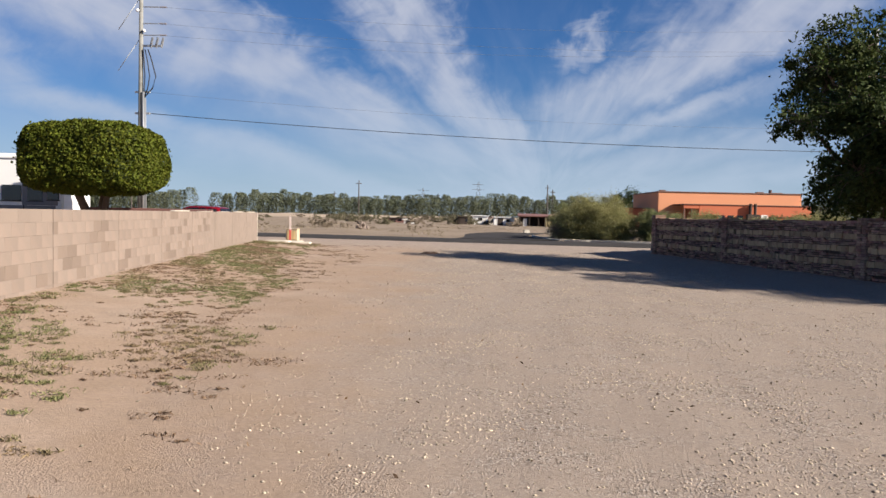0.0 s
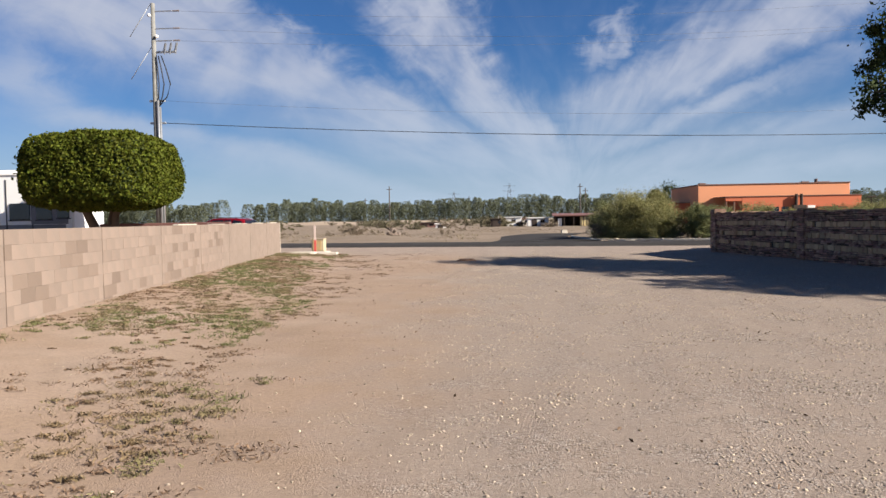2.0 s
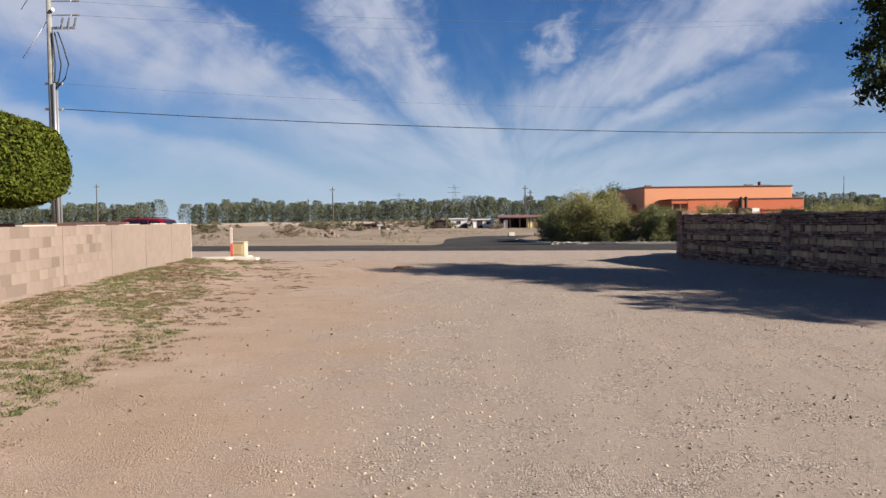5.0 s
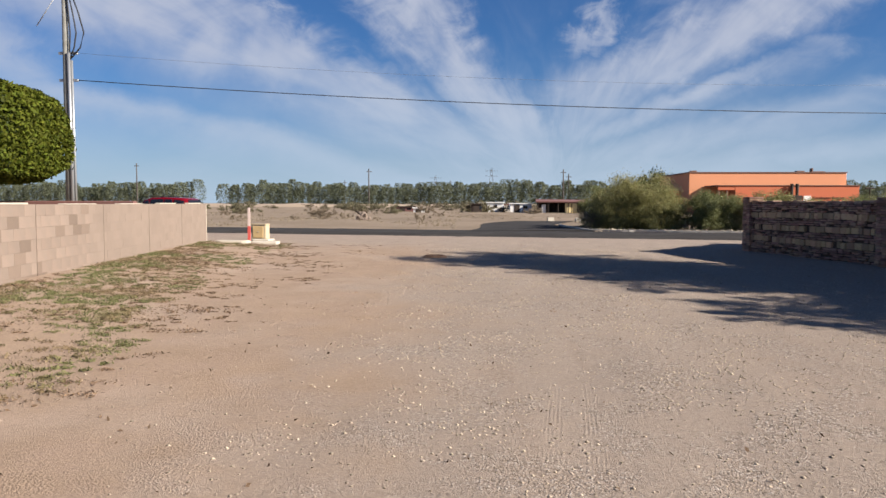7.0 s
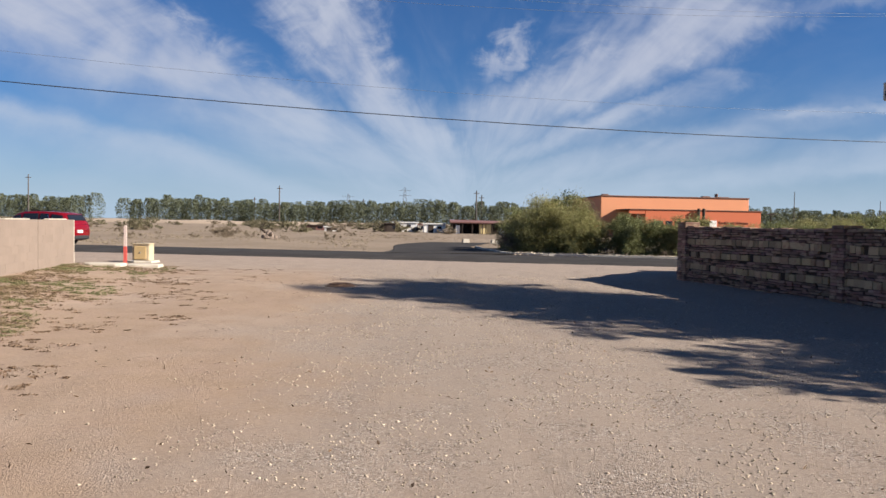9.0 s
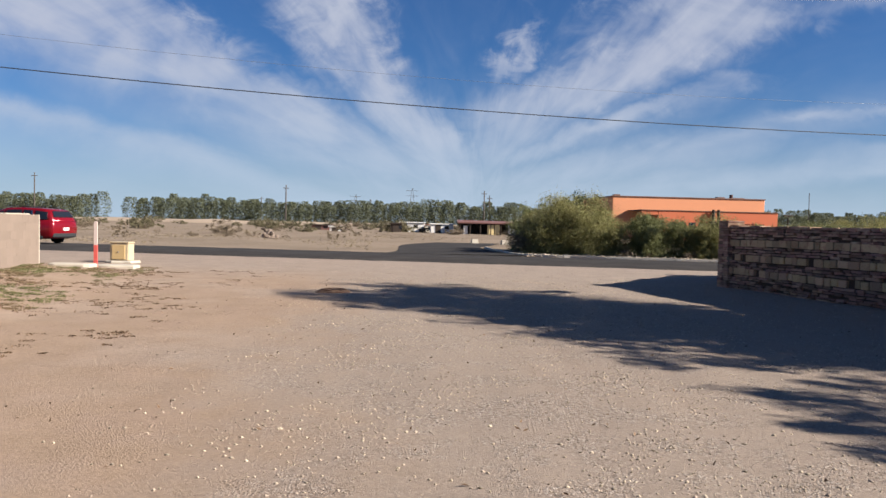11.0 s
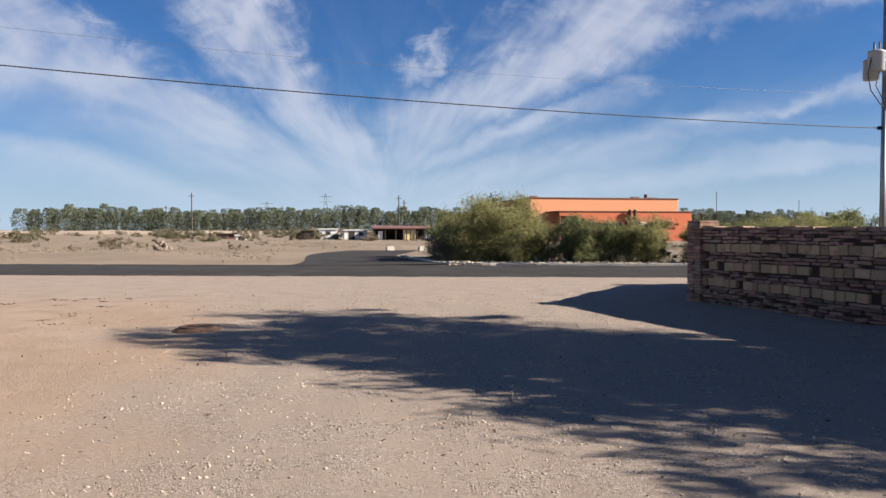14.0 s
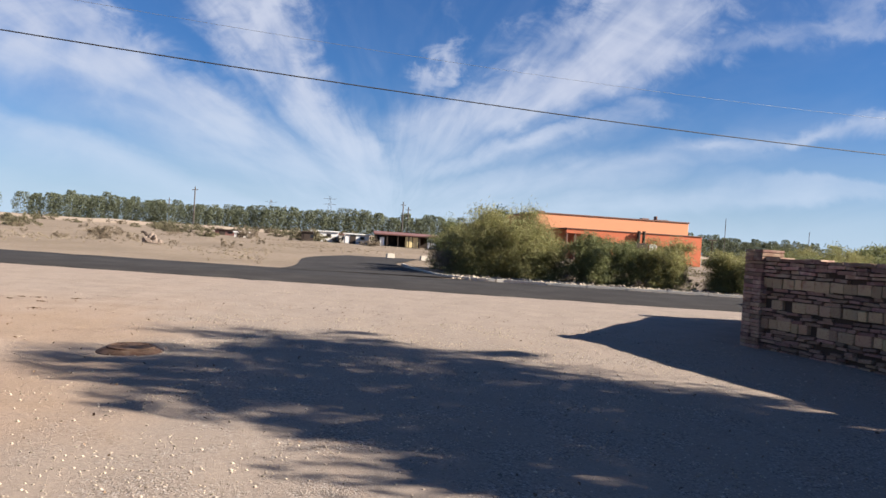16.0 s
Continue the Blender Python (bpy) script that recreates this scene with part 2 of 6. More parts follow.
def ground_material():
    """Tan dirt by the block wall, paler crushed gravel on the drive, brown desert soil past the road."""
    m = bpy.data.materials.new("dirt_and_gravel")
    m.use_nodes = True
    nt = m.node_tree
    N, K = nt.nodes.new, nt.links.new
    bsdf = nt.nodes["Principled BSDF"]
    tc, sep = N("ShaderNodeTexCoord"), N("ShaderNodeSeparateXYZ")
    K(tc.outputs["Object"], sep.inputs[0])

    def val(op, a, b=None, c=None, clamp=False):
        n = N("ShaderNodeMath")
        n.operation, n.use_clamp = op, clamp
        for i, s in enumerate((a, b, c)):
            if s is None:
                continue
            if isinstance(s, (int, float)):
                n.inputs[i].default_value = s
            else:
                K(s, n.inputs[i])
        return n.outputs[0]

    def tex(s, d=6, r=0.6, vec=None, kind="Fac"):
        t = N("ShaderNodeTexNoise")
        t.inputs["Scale"].default_value, t.inputs["Detail"].default_value, t.inputs["Roughness"].default_value = s, d, r
        K(vec or tc.outputs["Object"], t.inputs["Vector"])
        return t.outputs[kind]

    def step(x, a, b):
        n = N("ShaderNodeMapRange")
        n.interpolation_type = "SMOOTHSTEP"
        n.inputs["From Min"].default_value, n.inputs["From Max"].default_value = a, b
        K(x, n.inputs["Value"])
        return n.outputs[0]

    def blend(f, a, b):
        n = N("ShaderNodeMix")
        n.data_type = "RGBA"
        if isinstance(f, float):
            n.inputs["Factor"].default_value = f
        else:
            K(f, n.inputs["Factor"])
        for s, c in (("A", a), ("B", b)):
            if isinstance(c, tuple):
                n.inputs[s].default_value = (*c, 1)
            else:
                K(c, n.inputs[s])
        return n.outputs["Result"]

    x, y = sep.outputs[0], sep.outputs[1]
    large, mid, grain, speck = tex(0.35, 4), tex(1.6, 6), tex(26, 6, 0.7), tex(75, 4, 0.7)
    mp = N("ShaderNodeMapping")
    mp.inputs["Scale"].default_value = (2.6, 0.12, 1)
    K(tc.outputs["Object"], mp.inputs[0])
    tracks = tex(1.0, 5, 0.6, mp.outputs[0])
    dirt = blend(step(mid, 0.35, 0.7), (0.318, 0.227, 0.158), (0.288, 0.206, 0.150))
    dirt = blend(step(large, 0.45, 0.65), dirt, (0.325, 0.242, 0.181))
    gravel = blend(step(mid, 0.35, 0.7), (0.299, 0.235, 0.184), (0.242, 0.190, 0.150))
    gravel = blend(val("MULTIPLY", step(tracks, 0.52, 0.66), 0.55), gravel, (0.255, 0.194, 0.150))
    gravel = blend(val("MULTIPLY", step(speck, 0.56, 0.68), 0.6), gravel, (0.393, 0.354, 0.316))
    gravel = blend(val("MULTIPLY", step(speck, 0.43, 0.31), 0.5), gravel, (0.128, 0.102, 0.089))
    # stony drifts: each stone its own tone
    cells = N("ShaderNodeTexVoronoi")
    cells.inputs["Scale"].default_value = 55.0
    K(tc.outputs["Object"], cells.inputs["Vector"])
    tone = N("ShaderNodeSeparateColor")
    K(cells.outputs["Color"], tone.inputs[0])
    drift = step(tex(1.15, 6, 0.72), 0.44, 0.58)
    stony = val("MULTIPLY", drift, step(cells.outputs["Distance"], 0.62, 0.42))
    gravel = blend(val("MULTIPLY", val("MULTIPLY", stony, step(tone.outputs[0], 0.45, 0.9)), 0.75), gravel, (0.430, 0.380, 0.330))
    gravel = blend(val("MULTIPLY", val("MULTIPLY", drift, step(tone.outputs[1], 0.62, 0.95)), 0.7), gravel, (0.120, 0.092, 0.074))
    edge = val("ADD", val("ADD", x, val("MULTIPLY", val("SUBTRACT", large, 0.5), 4.5)), val("MULTIPLY", val("SUBTRACT", mid, 0.5), 2.4))
    col = blend(step(edge, -1.9, 1.1), dirt, gravel)
    # smoother sand where the drive meets the road
    south = val("ADD", y, val("MULTIPLY", x, 0.245))
    col = blend(val("MULTIPLY", step(val("ADD", south, val("MULTIPLY", mid, 4.0)), 30.0, 36.0), 0.8), col, (0.290, 0.231, 0.187))
    field = blend(step(tex(0.09, 5), 0.42, 0.6), (0.254, 0.197, 0.145), (0.210, 0.161, 0.116))
    field = blend(step(mid, 0.5, 0.68), field, (0.190, 0.141, 0.092))
    col = blend(step(south, 46.5, 49.5), col, field)
    hsv = N("ShaderNodeHueSaturation")
    K(col, hsv.inputs["Color"])
    K(val("ADD", 0.32, val("ADD", val("MULTIPLY", grain, 0.68), val("MULTIPLY", mid, 0.56))), hsv.inputs["Value"])
    K(hsv.outputs[0], bsdf.inputs["Base Color"])
    bsdf.inputs["Roughness"].default_value, bsdf.inputs["Specular IOR Level"].default_value = 0.95, 0.15
    b = N("ShaderNodeBump")
    b.inputs["Strength"].default_value, b.inputs["Distance"].default_value = 0.7, 0.024
    # narrow tyre prints pressed along the drive
    across = val("ADD", val("SUBTRACT", x, val("MULTIPLY", y, 0.13)), val("MULTIPLY", val("SUBTRACT", mid, 0.5), 0.03))
    prints = None
    for c in (-0.338, -0.075, 1.45, 1.72):
        off = val("SUBTRACT", across, c)
        one = val("MULTIPLY", step(val("ABSOLUTE", off), 0.075, 0.055), val("SINE", val("MULTIPLY", off, 224.0)))
        prints = one if prints is None else val("ADD", prints, one)
    prints = val("MULTIPLY", prints, step(tex(0.5, 3), 0.45, 0.58))
    stones_up = val("MULTIPLY", stony, val("SUBTRACT", 0.62, cells.outputs["Distance"]))
    rise = val("ADD", val("MULTIPLY", grain, 0.40), val("ADD", val("MULTIPLY", speck, 0.5), val("MULTIPLY", stones_up, 0.6)))
    K(val("ADD", rise, val("MULTIPLY", prints, 0.045)), b.inputs["Height"]), K(b.outputs[0], bsdf.inputs["Normal"])
    return m


GROUND = ground_material()
ASPHALT = mat("asphalt", (0.040, 0.037, 0.036), 0.95, spec=0.06, vary=0.35, scale=0.6, fine=40, bump=0.4, second=(0.052, 0.048, 0.046), split=(0.4, 0.7))
BLOCK = mat("concrete_block", (0.200, 0.154, 0.123), 0.92, vary=0.14, scale=1.3, fine=45, bump=0.4, rand=0.16, second=(0.221, 0.164, 0.129), split=(0.4, 0.75))
BLOCK_DARK = mat("darker_concrete_block", (0.167, 0.124, 0.096), 0.92, vary=0.2, scale=2.2, fine=45, bump=0.4, rand=0.25)
BLOCK_FAR = mat("concrete_block_joined", (0.202, 0.155, 0.123), 0.92, vary=0.22, scale=0.9, fine=45, bump=0.4, rand=0.1, island=True)
MORTAR = mat("mortar_tan", (0.200, 0.153, 0.121), 0.95, vary=0.2, scale=3, fine=50)
ADOBE = mat("fired_brick", (0.260, 0.148, 0.108), 0.93, vary=0.3, scale=7, fine=60, bump=0.6, rand=0.8, hue=0.04, second=(0.330, 0.225, 0.160), split=(0.48, 0.6))
ADOBE_FAR = mat("fired_brick_joined", (0.260, 0.150, 0.110), 0.93, vary=0.3, scale=7, fine=60, bump=0.6, rand=0.8, hue=0.04, island=True, second=(0.330, 0.225, 0.160), split=(0.48, 0.6))
STONE = mat("cut_stone", (0.400, 0.285, 0.165), 0.9, vary=0.35, scale=6, fine=50, bump=0.5, rand=0.6, hue=0.03, second=(0.290, 0.165, 0.105), split=(0.5, 0.64))
STONE_FAR = mat("cut_stone_joined", (0.400, 0.285, 0.165), 0.9, vary=0.35, scale=6, fine=50, bump=0.5, rand=0.6, island=True, second=(0.290, 0.165, 0.105), split=(0.5, 0.64))
DARK_MORTAR = mat("old_mortar", (0.062, 0.042, 0.031), 0.97, vary=0.4, scale=8, fine=60)
STUCCO = mat("orange_stucco", (0.650, 0.285, 0.150), 0.9, vary=0.08, scale=0.4, fine=14, bump=0.2)
STUCCO_RED = mat("terracotta_stucco", (0.496, 0.140, 0.068), 0.9, vary=0.1, scale=0.4, fine=14, bump=0.2)
ROOF_EDGE = mat("dark_metal_coping", (0.16, 0.085, 0.06), 0.6, vary=0.2, scale=2)
LEAF = mat("tree_leaf", (0.040, 0.054, 0.014), 0.75, vary=0.4, scale=0.9, fine=9, bump=0, rand=0.9, island=True, hue=0.05, spec=0.15, through_light=0.22)
HEDGE = mat("ficus_leaf", (0.070, 0.082, 0.008), 0.75, vary=0.4, scale=1.1, fine=10, bump=0, rand=0.9, island=True, hue=0.04, spec=0.15, through_light=0.2)
SHADE_LEAF = mat("inner_shade_core", (0.03, 0.042, 0.012), 0.9, vary=0.4, scale=3, fine=20, bump=0.4)
SCRUB = mat("palo_verde_leaf", (0.238, 0.222, 0.090), 0.7, vary=0.4, scale=0.8, fine=8, bump=0, rand=0.7, island=True, hue=0.04, through_light=0.38)
SCRUB_DARK = mat("creosote_leaf", (0.165, 0.172, 0.070), 0.7, vary=0.4, scale=0.8, fine=8, bump=0, rand=0.7, island=True, hue=0.04, through_light=0.34)
DRY = mat("dry_twigs", (0.184, 0.143, 0.099), 0.9, vary=0.4, scale=0.8, fine=8, bump=0, rand=0.6, island=True)
GROVE = mat("grove_foliage", (0.112, 0.122, 0.074), 0.9, vary=0.3, scale=0.06, fine=0.8, bump=0, rand=0.3, island=True, hue=0.02, through_light=0.3)
FIELD_SHRUB = mat("dull_desert_leaf", (0.150, 0.130, 0.075), 0.8, vary=0.4, scale=0.8, fine=8, bump=0, rand=0.6, island=True)
GRASS = mat("sparse_grass", (0.120, 0.118, 0.046), 0.8, vary=0.5, scale=0.5, fine=5, bump=0, rand=0.8, island=True, second=(0.144, 0.101, 0.055), split=(0.46, 0.56))
LITTER = mat("leaf_litter", (0.15, 0.095, 0.058), 0.9, vary=0.5, scale=1, fine=8, bump=0, rand=0.9, island=True)
PEBBLE = mat("pebbles", (0.34, 0.275, 0.205), 0.9, vary=0.3, scale=3, fine=40, bump=0.2, rand=1.0, island=True, hue=0.02)
BARK = mat("bark", (0.115, 0.082, 0.058), 0.95, vary=0.5, scale=9, fine=50, bump=0.8)
POLE_GREY = mat("weathered_pole", (0.211, 0.205, 0.186), 0.85, vary=0.35, scale=3, fine=60, bump=0.4, second=(0.155, 0.149, 0.130))
FAR_POLE = mat("far_pole_wood", (0.09, 0.075, 0.065), 0.9)
GALV = mat("galvanised_steel", (0.341, 0.347, 0.353), 0.45, 0.7, vary=0.15, scale=5, fine=60, bump=0.1)
TRANSFORMER = mat("grey_painted_tank", (0.370, 0.376, 0.370), 0.45, vary=0.12, scale=4, fine=40, bump=0.05)
CERAMIC = mat("brown_porcelain", (0.16, 0.13, 0.12), 0.3, vary=0.1, bump=0)
RUBBER = mat("black_rubber", (0.018, 0.018, 0.02), 0.8, vary=0.3, fine=80)
CABLE = mat("black_cable", (0.02, 0.02, 0.022), 0.6, vary=0.2, bump=0)
WIRE = mat("aluminium_wire", (0.16, 0.17, 0.19), 0.5, 0.5, vary=0.1, bump=0)
CONCRETE = mat("pale_concrete", (0.432, 0.382, 0.310), 0.92, vary=0.25, scale=4, fine=50, bump=0.5)
KERB = mat("kerb_concrete", (0.430, 0.395, 0.345), 0.92, vary=0.3, scale=3, fine=50, bump=0.4)
BOX_TAN = mat("tan_enclosure_paint", (0.448, 0.360, 0.240), 0.6, vary=0.15, scale=4, fine=40, bump=0.1)
BOX_YELLOW = mat("yellowed_door_paint", (0.528, 0.376, 0.184), 0.6, vary=0.15, scale=4, fine=40, bump=0.1)
POST_RED = mat("faded_red_plastic", (0.528, 0.092, 0.076), 0.6, vary=0.2, scale=5, fine=40, bump=0.05)
POST_WHITE = mat("faded_white_plastic", (0.560, 0.448, 0.400), 0.6, vary=0.15, scale=5, fine=40, bump=0.05)
RUST = mat("rusty_iron", (0.099, 0.053, 0.032), 0.85, 0.2, vary=0.4, scale=9, fine=60, bump=0.5, second=(0.149, 0.093, 0.062))
RED_PAINT = mat("red_car_paint", (0.19, 0.004, 0.010), 0.22, 0.25, vary=0.04, scale=2, fine=200, bump=0, spec=0.6)
BLACK_PAINT = mat("black_car_paint", (0.010, 0.011, 0.014), 0.2, 0.2, vary=0.04, bump=0, spec=0.6)
GLASS_DARK = mat("tinted_glass", (0.012, 0.014, 0.018), 0.08, vary=0.05, bump=0, spec=0.6)
CHROME = mat("chrome", (0.75, 0.75, 0.76), 0.18, 1.0, vary=0.05, bump=0)
TRIM_BLACK = mat("black_plastic_trim", (0.025, 0.025, 0.027), 0.6, vary=0.15, bump=0.1)
LAMP_RED = mat("red_lamp_lens", (0.42, 0.02, 0.02), 0.15, vary=0.05, bump=0, spec=0.6)
LAMP_CLEAR = mat("clear_lamp_lens", (0.70, 0.72, 0.74), 0.12, vary=0.05, bump=0, spec=0.6)
RV_WHITE = mat("white_fibreglass", (0.78, 0.77, 0.74), 0.4, vary=0.08, scale=1.5, fine=20, bump=0.03)
# grey of the vinyl stripes, also of the trailer's painted shade
RV_GREY = mat("grey_vinyl_and_shade", (0.15, 0.155, 0.17), 0.4, vary=0.08, scale=1.5, bump=0)
WHITE_WALL = mat("whitewashed_wall", (0.74, 0.71, 0.66), 0.85, vary=0.12, scale=0.8, fine=8)
YELLOW_WALL = mat("cream_yellow_panel", (0.70, 0.55, 0.28), 0.8, vary=0.12, scale=0.8, fine=8)
DULL_RED = mat("faded_red_tin", (0.164, 0.080, 0.068), 0.75, vary=0.25, scale=0.9, fine=8)
DARK_GAP = mat("dark_timber", (0.05, 0.036, 0.028), 0.9, vary=0.3)
HILL = mat("bare_hill", (0.20, 0.185, 0.20), 0.95, vary=0.35, scale=0.008, fine=0.06, bump=0)
SIGN_INK = mat("brown_sign_letters", (0.10, 0.035, 0.022), 0.7, vary=0.1, bump=0)


# ---- mesh helpers ----
def grown(name, verts, faces, material, parent=None, label="", smooth=False):
    """One mesh object from vertices and faces."""
    me = bpy.data.meshes.new(name)
    me.from_pydata([tuple(v) for v in verts], [], faces)
    me.materials.append(material)
    if smooth:
        me.polygons.foreach_set("use_smooth", [True] * len(me.polygons))
    me.update()
    ob = new(name, me)
    ob.parent = parent
    if label:
        ob["label"] = label
    return ob


def part(name, bm, material, parent=None, label="", smooth=False):
    me = bpy.data.meshes.new(name)
    bm.normal_update()
    bm.to_mesh(me)
    bm.free()
    me.materials.append(material)
    if smooth:
        me.polygons.foreach_set("use_smooth", [True] * len(me.polygons))
    ob = new(name, me)
    ob.parent = parent
    if label:
        ob["label"] = label
    return ob


def thing(name, m, label, category, group="", kind=""):
    ob = new(name)
    ob.matrix_basis = m
    ob.empty_display_size = 0.2
    return tagged(ob, label, category, group, kind)


def box(bm, x0, y0, z0, x1, y1, z1, bevel=0.0, m=None, seg=1):
    made = bmesh.ops.create_cube(bm, size=1.0)["verts"]
    bmesh.ops.scale(bm, vec=(x1 - x0, y1 - y0, z1 - z0), verts=made)
    bmesh.ops.translate(bm, vec=((x0 + x1) / 2, (y0 + y1) / 2, (z0 + z1) / 2), verts=made)
    if bevel:
        edges = {e for v in made for e in v.link_edges}
        made = [v for v in bmesh.ops.bevel(bm, geom=list(edges), offset=bevel, segments=seg, affect="EDGES")["verts"]]
    if m is not None:
        bmesh.ops.transform(bm, matrix=m, verts=list({v for v in made}))
    return bm


def rod(bm, a, b, r0, r1=None, seg=10, caps=True):
    a, b = Vector(a), Vector(b)
    made = bmesh.ops.create_cone(bm, cap_ends=caps, segments=seg, radius1=r0, radius2=r0 if r1 is None else r1, depth=(b - a).length)["verts"]
    turn = (b - a).to_track_quat("Z", "Y").to_matrix().to_4x4()
    bmesh.ops.transform(bm, matrix=Matrix.Translation((a + b) / 2) @ turn, verts=made)
    return bm


def loft(bm, rings, close=True):
    rows = [[bm.verts.new(p) for p in r] for r in rings]
    n = len(rows[0])
    for a, b in zip(rows, rows[1:]):
        for i in range(n):
            bm.faces.new((a[i], a[(i + 1) % n], b[(i + 1) % n], b[i]))
    if close:
        bm.faces.new(rows[0][::-1]), bm.faces.new(rows[-1])
    return bm


def line(name, pts, radius, material, parent=None, label="", seg=6):
    """A bent tube along points, as a mesh."""
    pts = [Vector(p) for p in pts]
    rings = []
    for i, p in enumerate(pts):
        way = (pts[min(i + 1, len(pts) - 1)] - pts[max(i - 1, 0)]).normalized()
        side = way.cross(Vector((0, 0, 1)) if abs(way.z) < 0.9 else Vector((1, 0, 0))).normalized()
        top = side.cross(way)
        r = radius[i] if isinstance(radius, list) else radius
        rings.append([p + r * (math.cos(t) * side + math.sin(t) * top) for t in (k * math.tau / seg for k in range(seg))])
    return part(name, loft(bmesh.new(), rings), material, parent, label, smooth=True)


def smoothstep(a, b, x):
    t = np.clip((np.asarray(x, float) - a) / (b - a), 0, 1)
    return t * t * (3 - 2 * t)


def left_line(y):
    return -8.45 + 0.118 * (31.54 - y)


def right_line(y):
    return 8.74 + 0.15 * (28.9 - y)


def ground_z(x, y):
    """Height of the ground: nearly level, banked up along both walls, low mounds in the field."""
    x, y = np.asarray(x, float), np.asarray(y, float)
    z = 0.2 * smoothstep(3.4, 0.3, x - left_line(y)) * smoothstep(36, 30, y)
    z = z + 0.1 * smoothstep(1.4, 0.2, right_line(y) - x) * smoothstep(33, 29, y) * (x > 4)
    south = y + 0.245 * x
    ripple = 0.012 * np.sin(1.7 * x + 0.9 * np.sin(0.8 * y)) * np.sin(1.3 * y + 0.6 * x) + 0.008 * np.sin(4.1 * x + 2.2 * y) * np.sin(3.3 * y - 2.7 * x)
    z = z + ripple * smoothstep(39, 37, south)
    field = smoothstep(51, 60, south) * (1 - smoothstep(16, 9, np.abs(x - 6)) * smoothstep(84, 74, y))
    z = z + field * (0.10 * np.sin(0.21 * x + 1.3) * np.sin(0.17 * y) + 0.05 * np.sin(0.6 * x + 0.2 * y))
    z = z - 0.03 * smoothstep(38.5, 40.2, south) * smoothstep(50.5, 49, south)
    return z


def gz(x, y):
    return float(ground_z(x, y))


# ---- ground, road, far bank ----
def steps(*spans):
    out = []
    for a, b, d in spans:
        out += list(np.arange(a, b, d))
    return np.array(out)


def make_ground():
    xs = steps((-3000, -400, 200), (-400, -60, 20), (-60, -14, 2), (-14, 14, 0.22), (14, 60, 2), (60, 400, 20), (400, 3001, 200))
    ys = steps((-3000, -200, 200), (-200, -10, 10), (-10, 42, 0.24), (42, 100, 1.5), (100, 400, 12), (400, 3001, 200))
    X, Y = np.meshgrid(xs, ys)
    Z = ground_z(X, Y)
    V = np.stack([X.ravel(), Y.ravel(), Z.ravel()], 1)
    w = len(xs)
    F = [(j * w + i, j * w + i + 1, (j + 1) * w + i + 1, (j + 1) * w + i) for j in range(len(ys) - 1) for i in range(w - 1)]
    tagged(grown("ground", V.tolist(), F, GROUND, smooth=True), "tan dirt and pale gravel drive running out into desert", "ground", kind="structure")


make_ground()


def make_road():
    rng = np.random.default_rng(4)
    xs = np.concatenate([np.arange(-260, -30, 10.0), np.arange(-30, 30, 0.5), np.arange(30, 261, 10.0)])
    V, F = [], []
    for x in xs:
        n, f = 40.55 + rng.normal(0, 0.07), 48.1 + rng.normal(0, 0.09)
        for s, z in ((n - 0.05, -0.05), (n, 0.0), (44.3, 0.05), (f, 0.0), (f + 0.05, -0.05)):
            V.append((x, s - 0.245 * x, z))
    for i in range(len(xs) - 1):
        for k in range(4):
            a = i * 5 + k
            F.append((a, a + 5, a + 6, a + 1))
    tagged(grown("road", V, [f[::-1] for f in F], ASPHALT, smooth=True), "dark worn two-lane asphalt road with ragged edges", "road", kind="structure")
    # the side road: leaves the far edge, then bends right and ends at two blocks
    V, F = [], []
    n = 40
    for i in range(n + 1):
        t = i / n
        y = 47.0 + 22.0 * t
        left = 1.3 - 0.9 * math.exp(-9 * t) + 2.6 * max(0, t - 0.45) ** 2 * 4
        right = 7.0 + 2.2 * math.exp(-10 * t) - 0.8 * math.sin(math.pi * min(1, t * 1.4)) + 6.5 * max(0, t - 0.5) ** 1.5
        for k in range(7):
            x = left + (right - left) * k / 6
            V.append((x, y, 0.022 + gz(x, y) * (1 if t > 0.25 else 0) + 0.012 * (t > 0.25)))
    for i in range(n):
        for k in range(6):
            a = i * 7 + k
            F.append((a, a + 1, a + 8, a + 7))
    tagged(grown("road_2", V, F, ASPHALT, smooth=True), "dark asphalt side road leading to a turnaround", "road", kind="structure")


make_road()


def make_bank():
    rng = np.random.default_rng(8)
    V, F = [], []
    xs = np.arange(-320, 321, 8.0)
    for x in xs:
        h = 1.15 + rng.normal(0, 0.15)
        for dy, z in ((-9, -0.1), (-3, h * 0.8), (0, h), (4, h * 0.9), (10, -0.1)):
            V.append((x, 292 + dy + rng.normal(0, 0.5), z))
    for i in range(len(xs) - 1):
        for k in range(4):
            a = i * 5 + k
            F.append((a, a + 5, a + 6, a + 1))
    sand = mat("pale_sand", (0.31, 0.24, 0.175), 0.95, vary=0.3, scale=0.1, fine=1.5)
    tagged(grown("earth_bank", V, [f[::-1] for f in F], sand, smooth=True), "low pale earth bank along the far edge of the field", "earth bank", kind="structure")


make_bank()


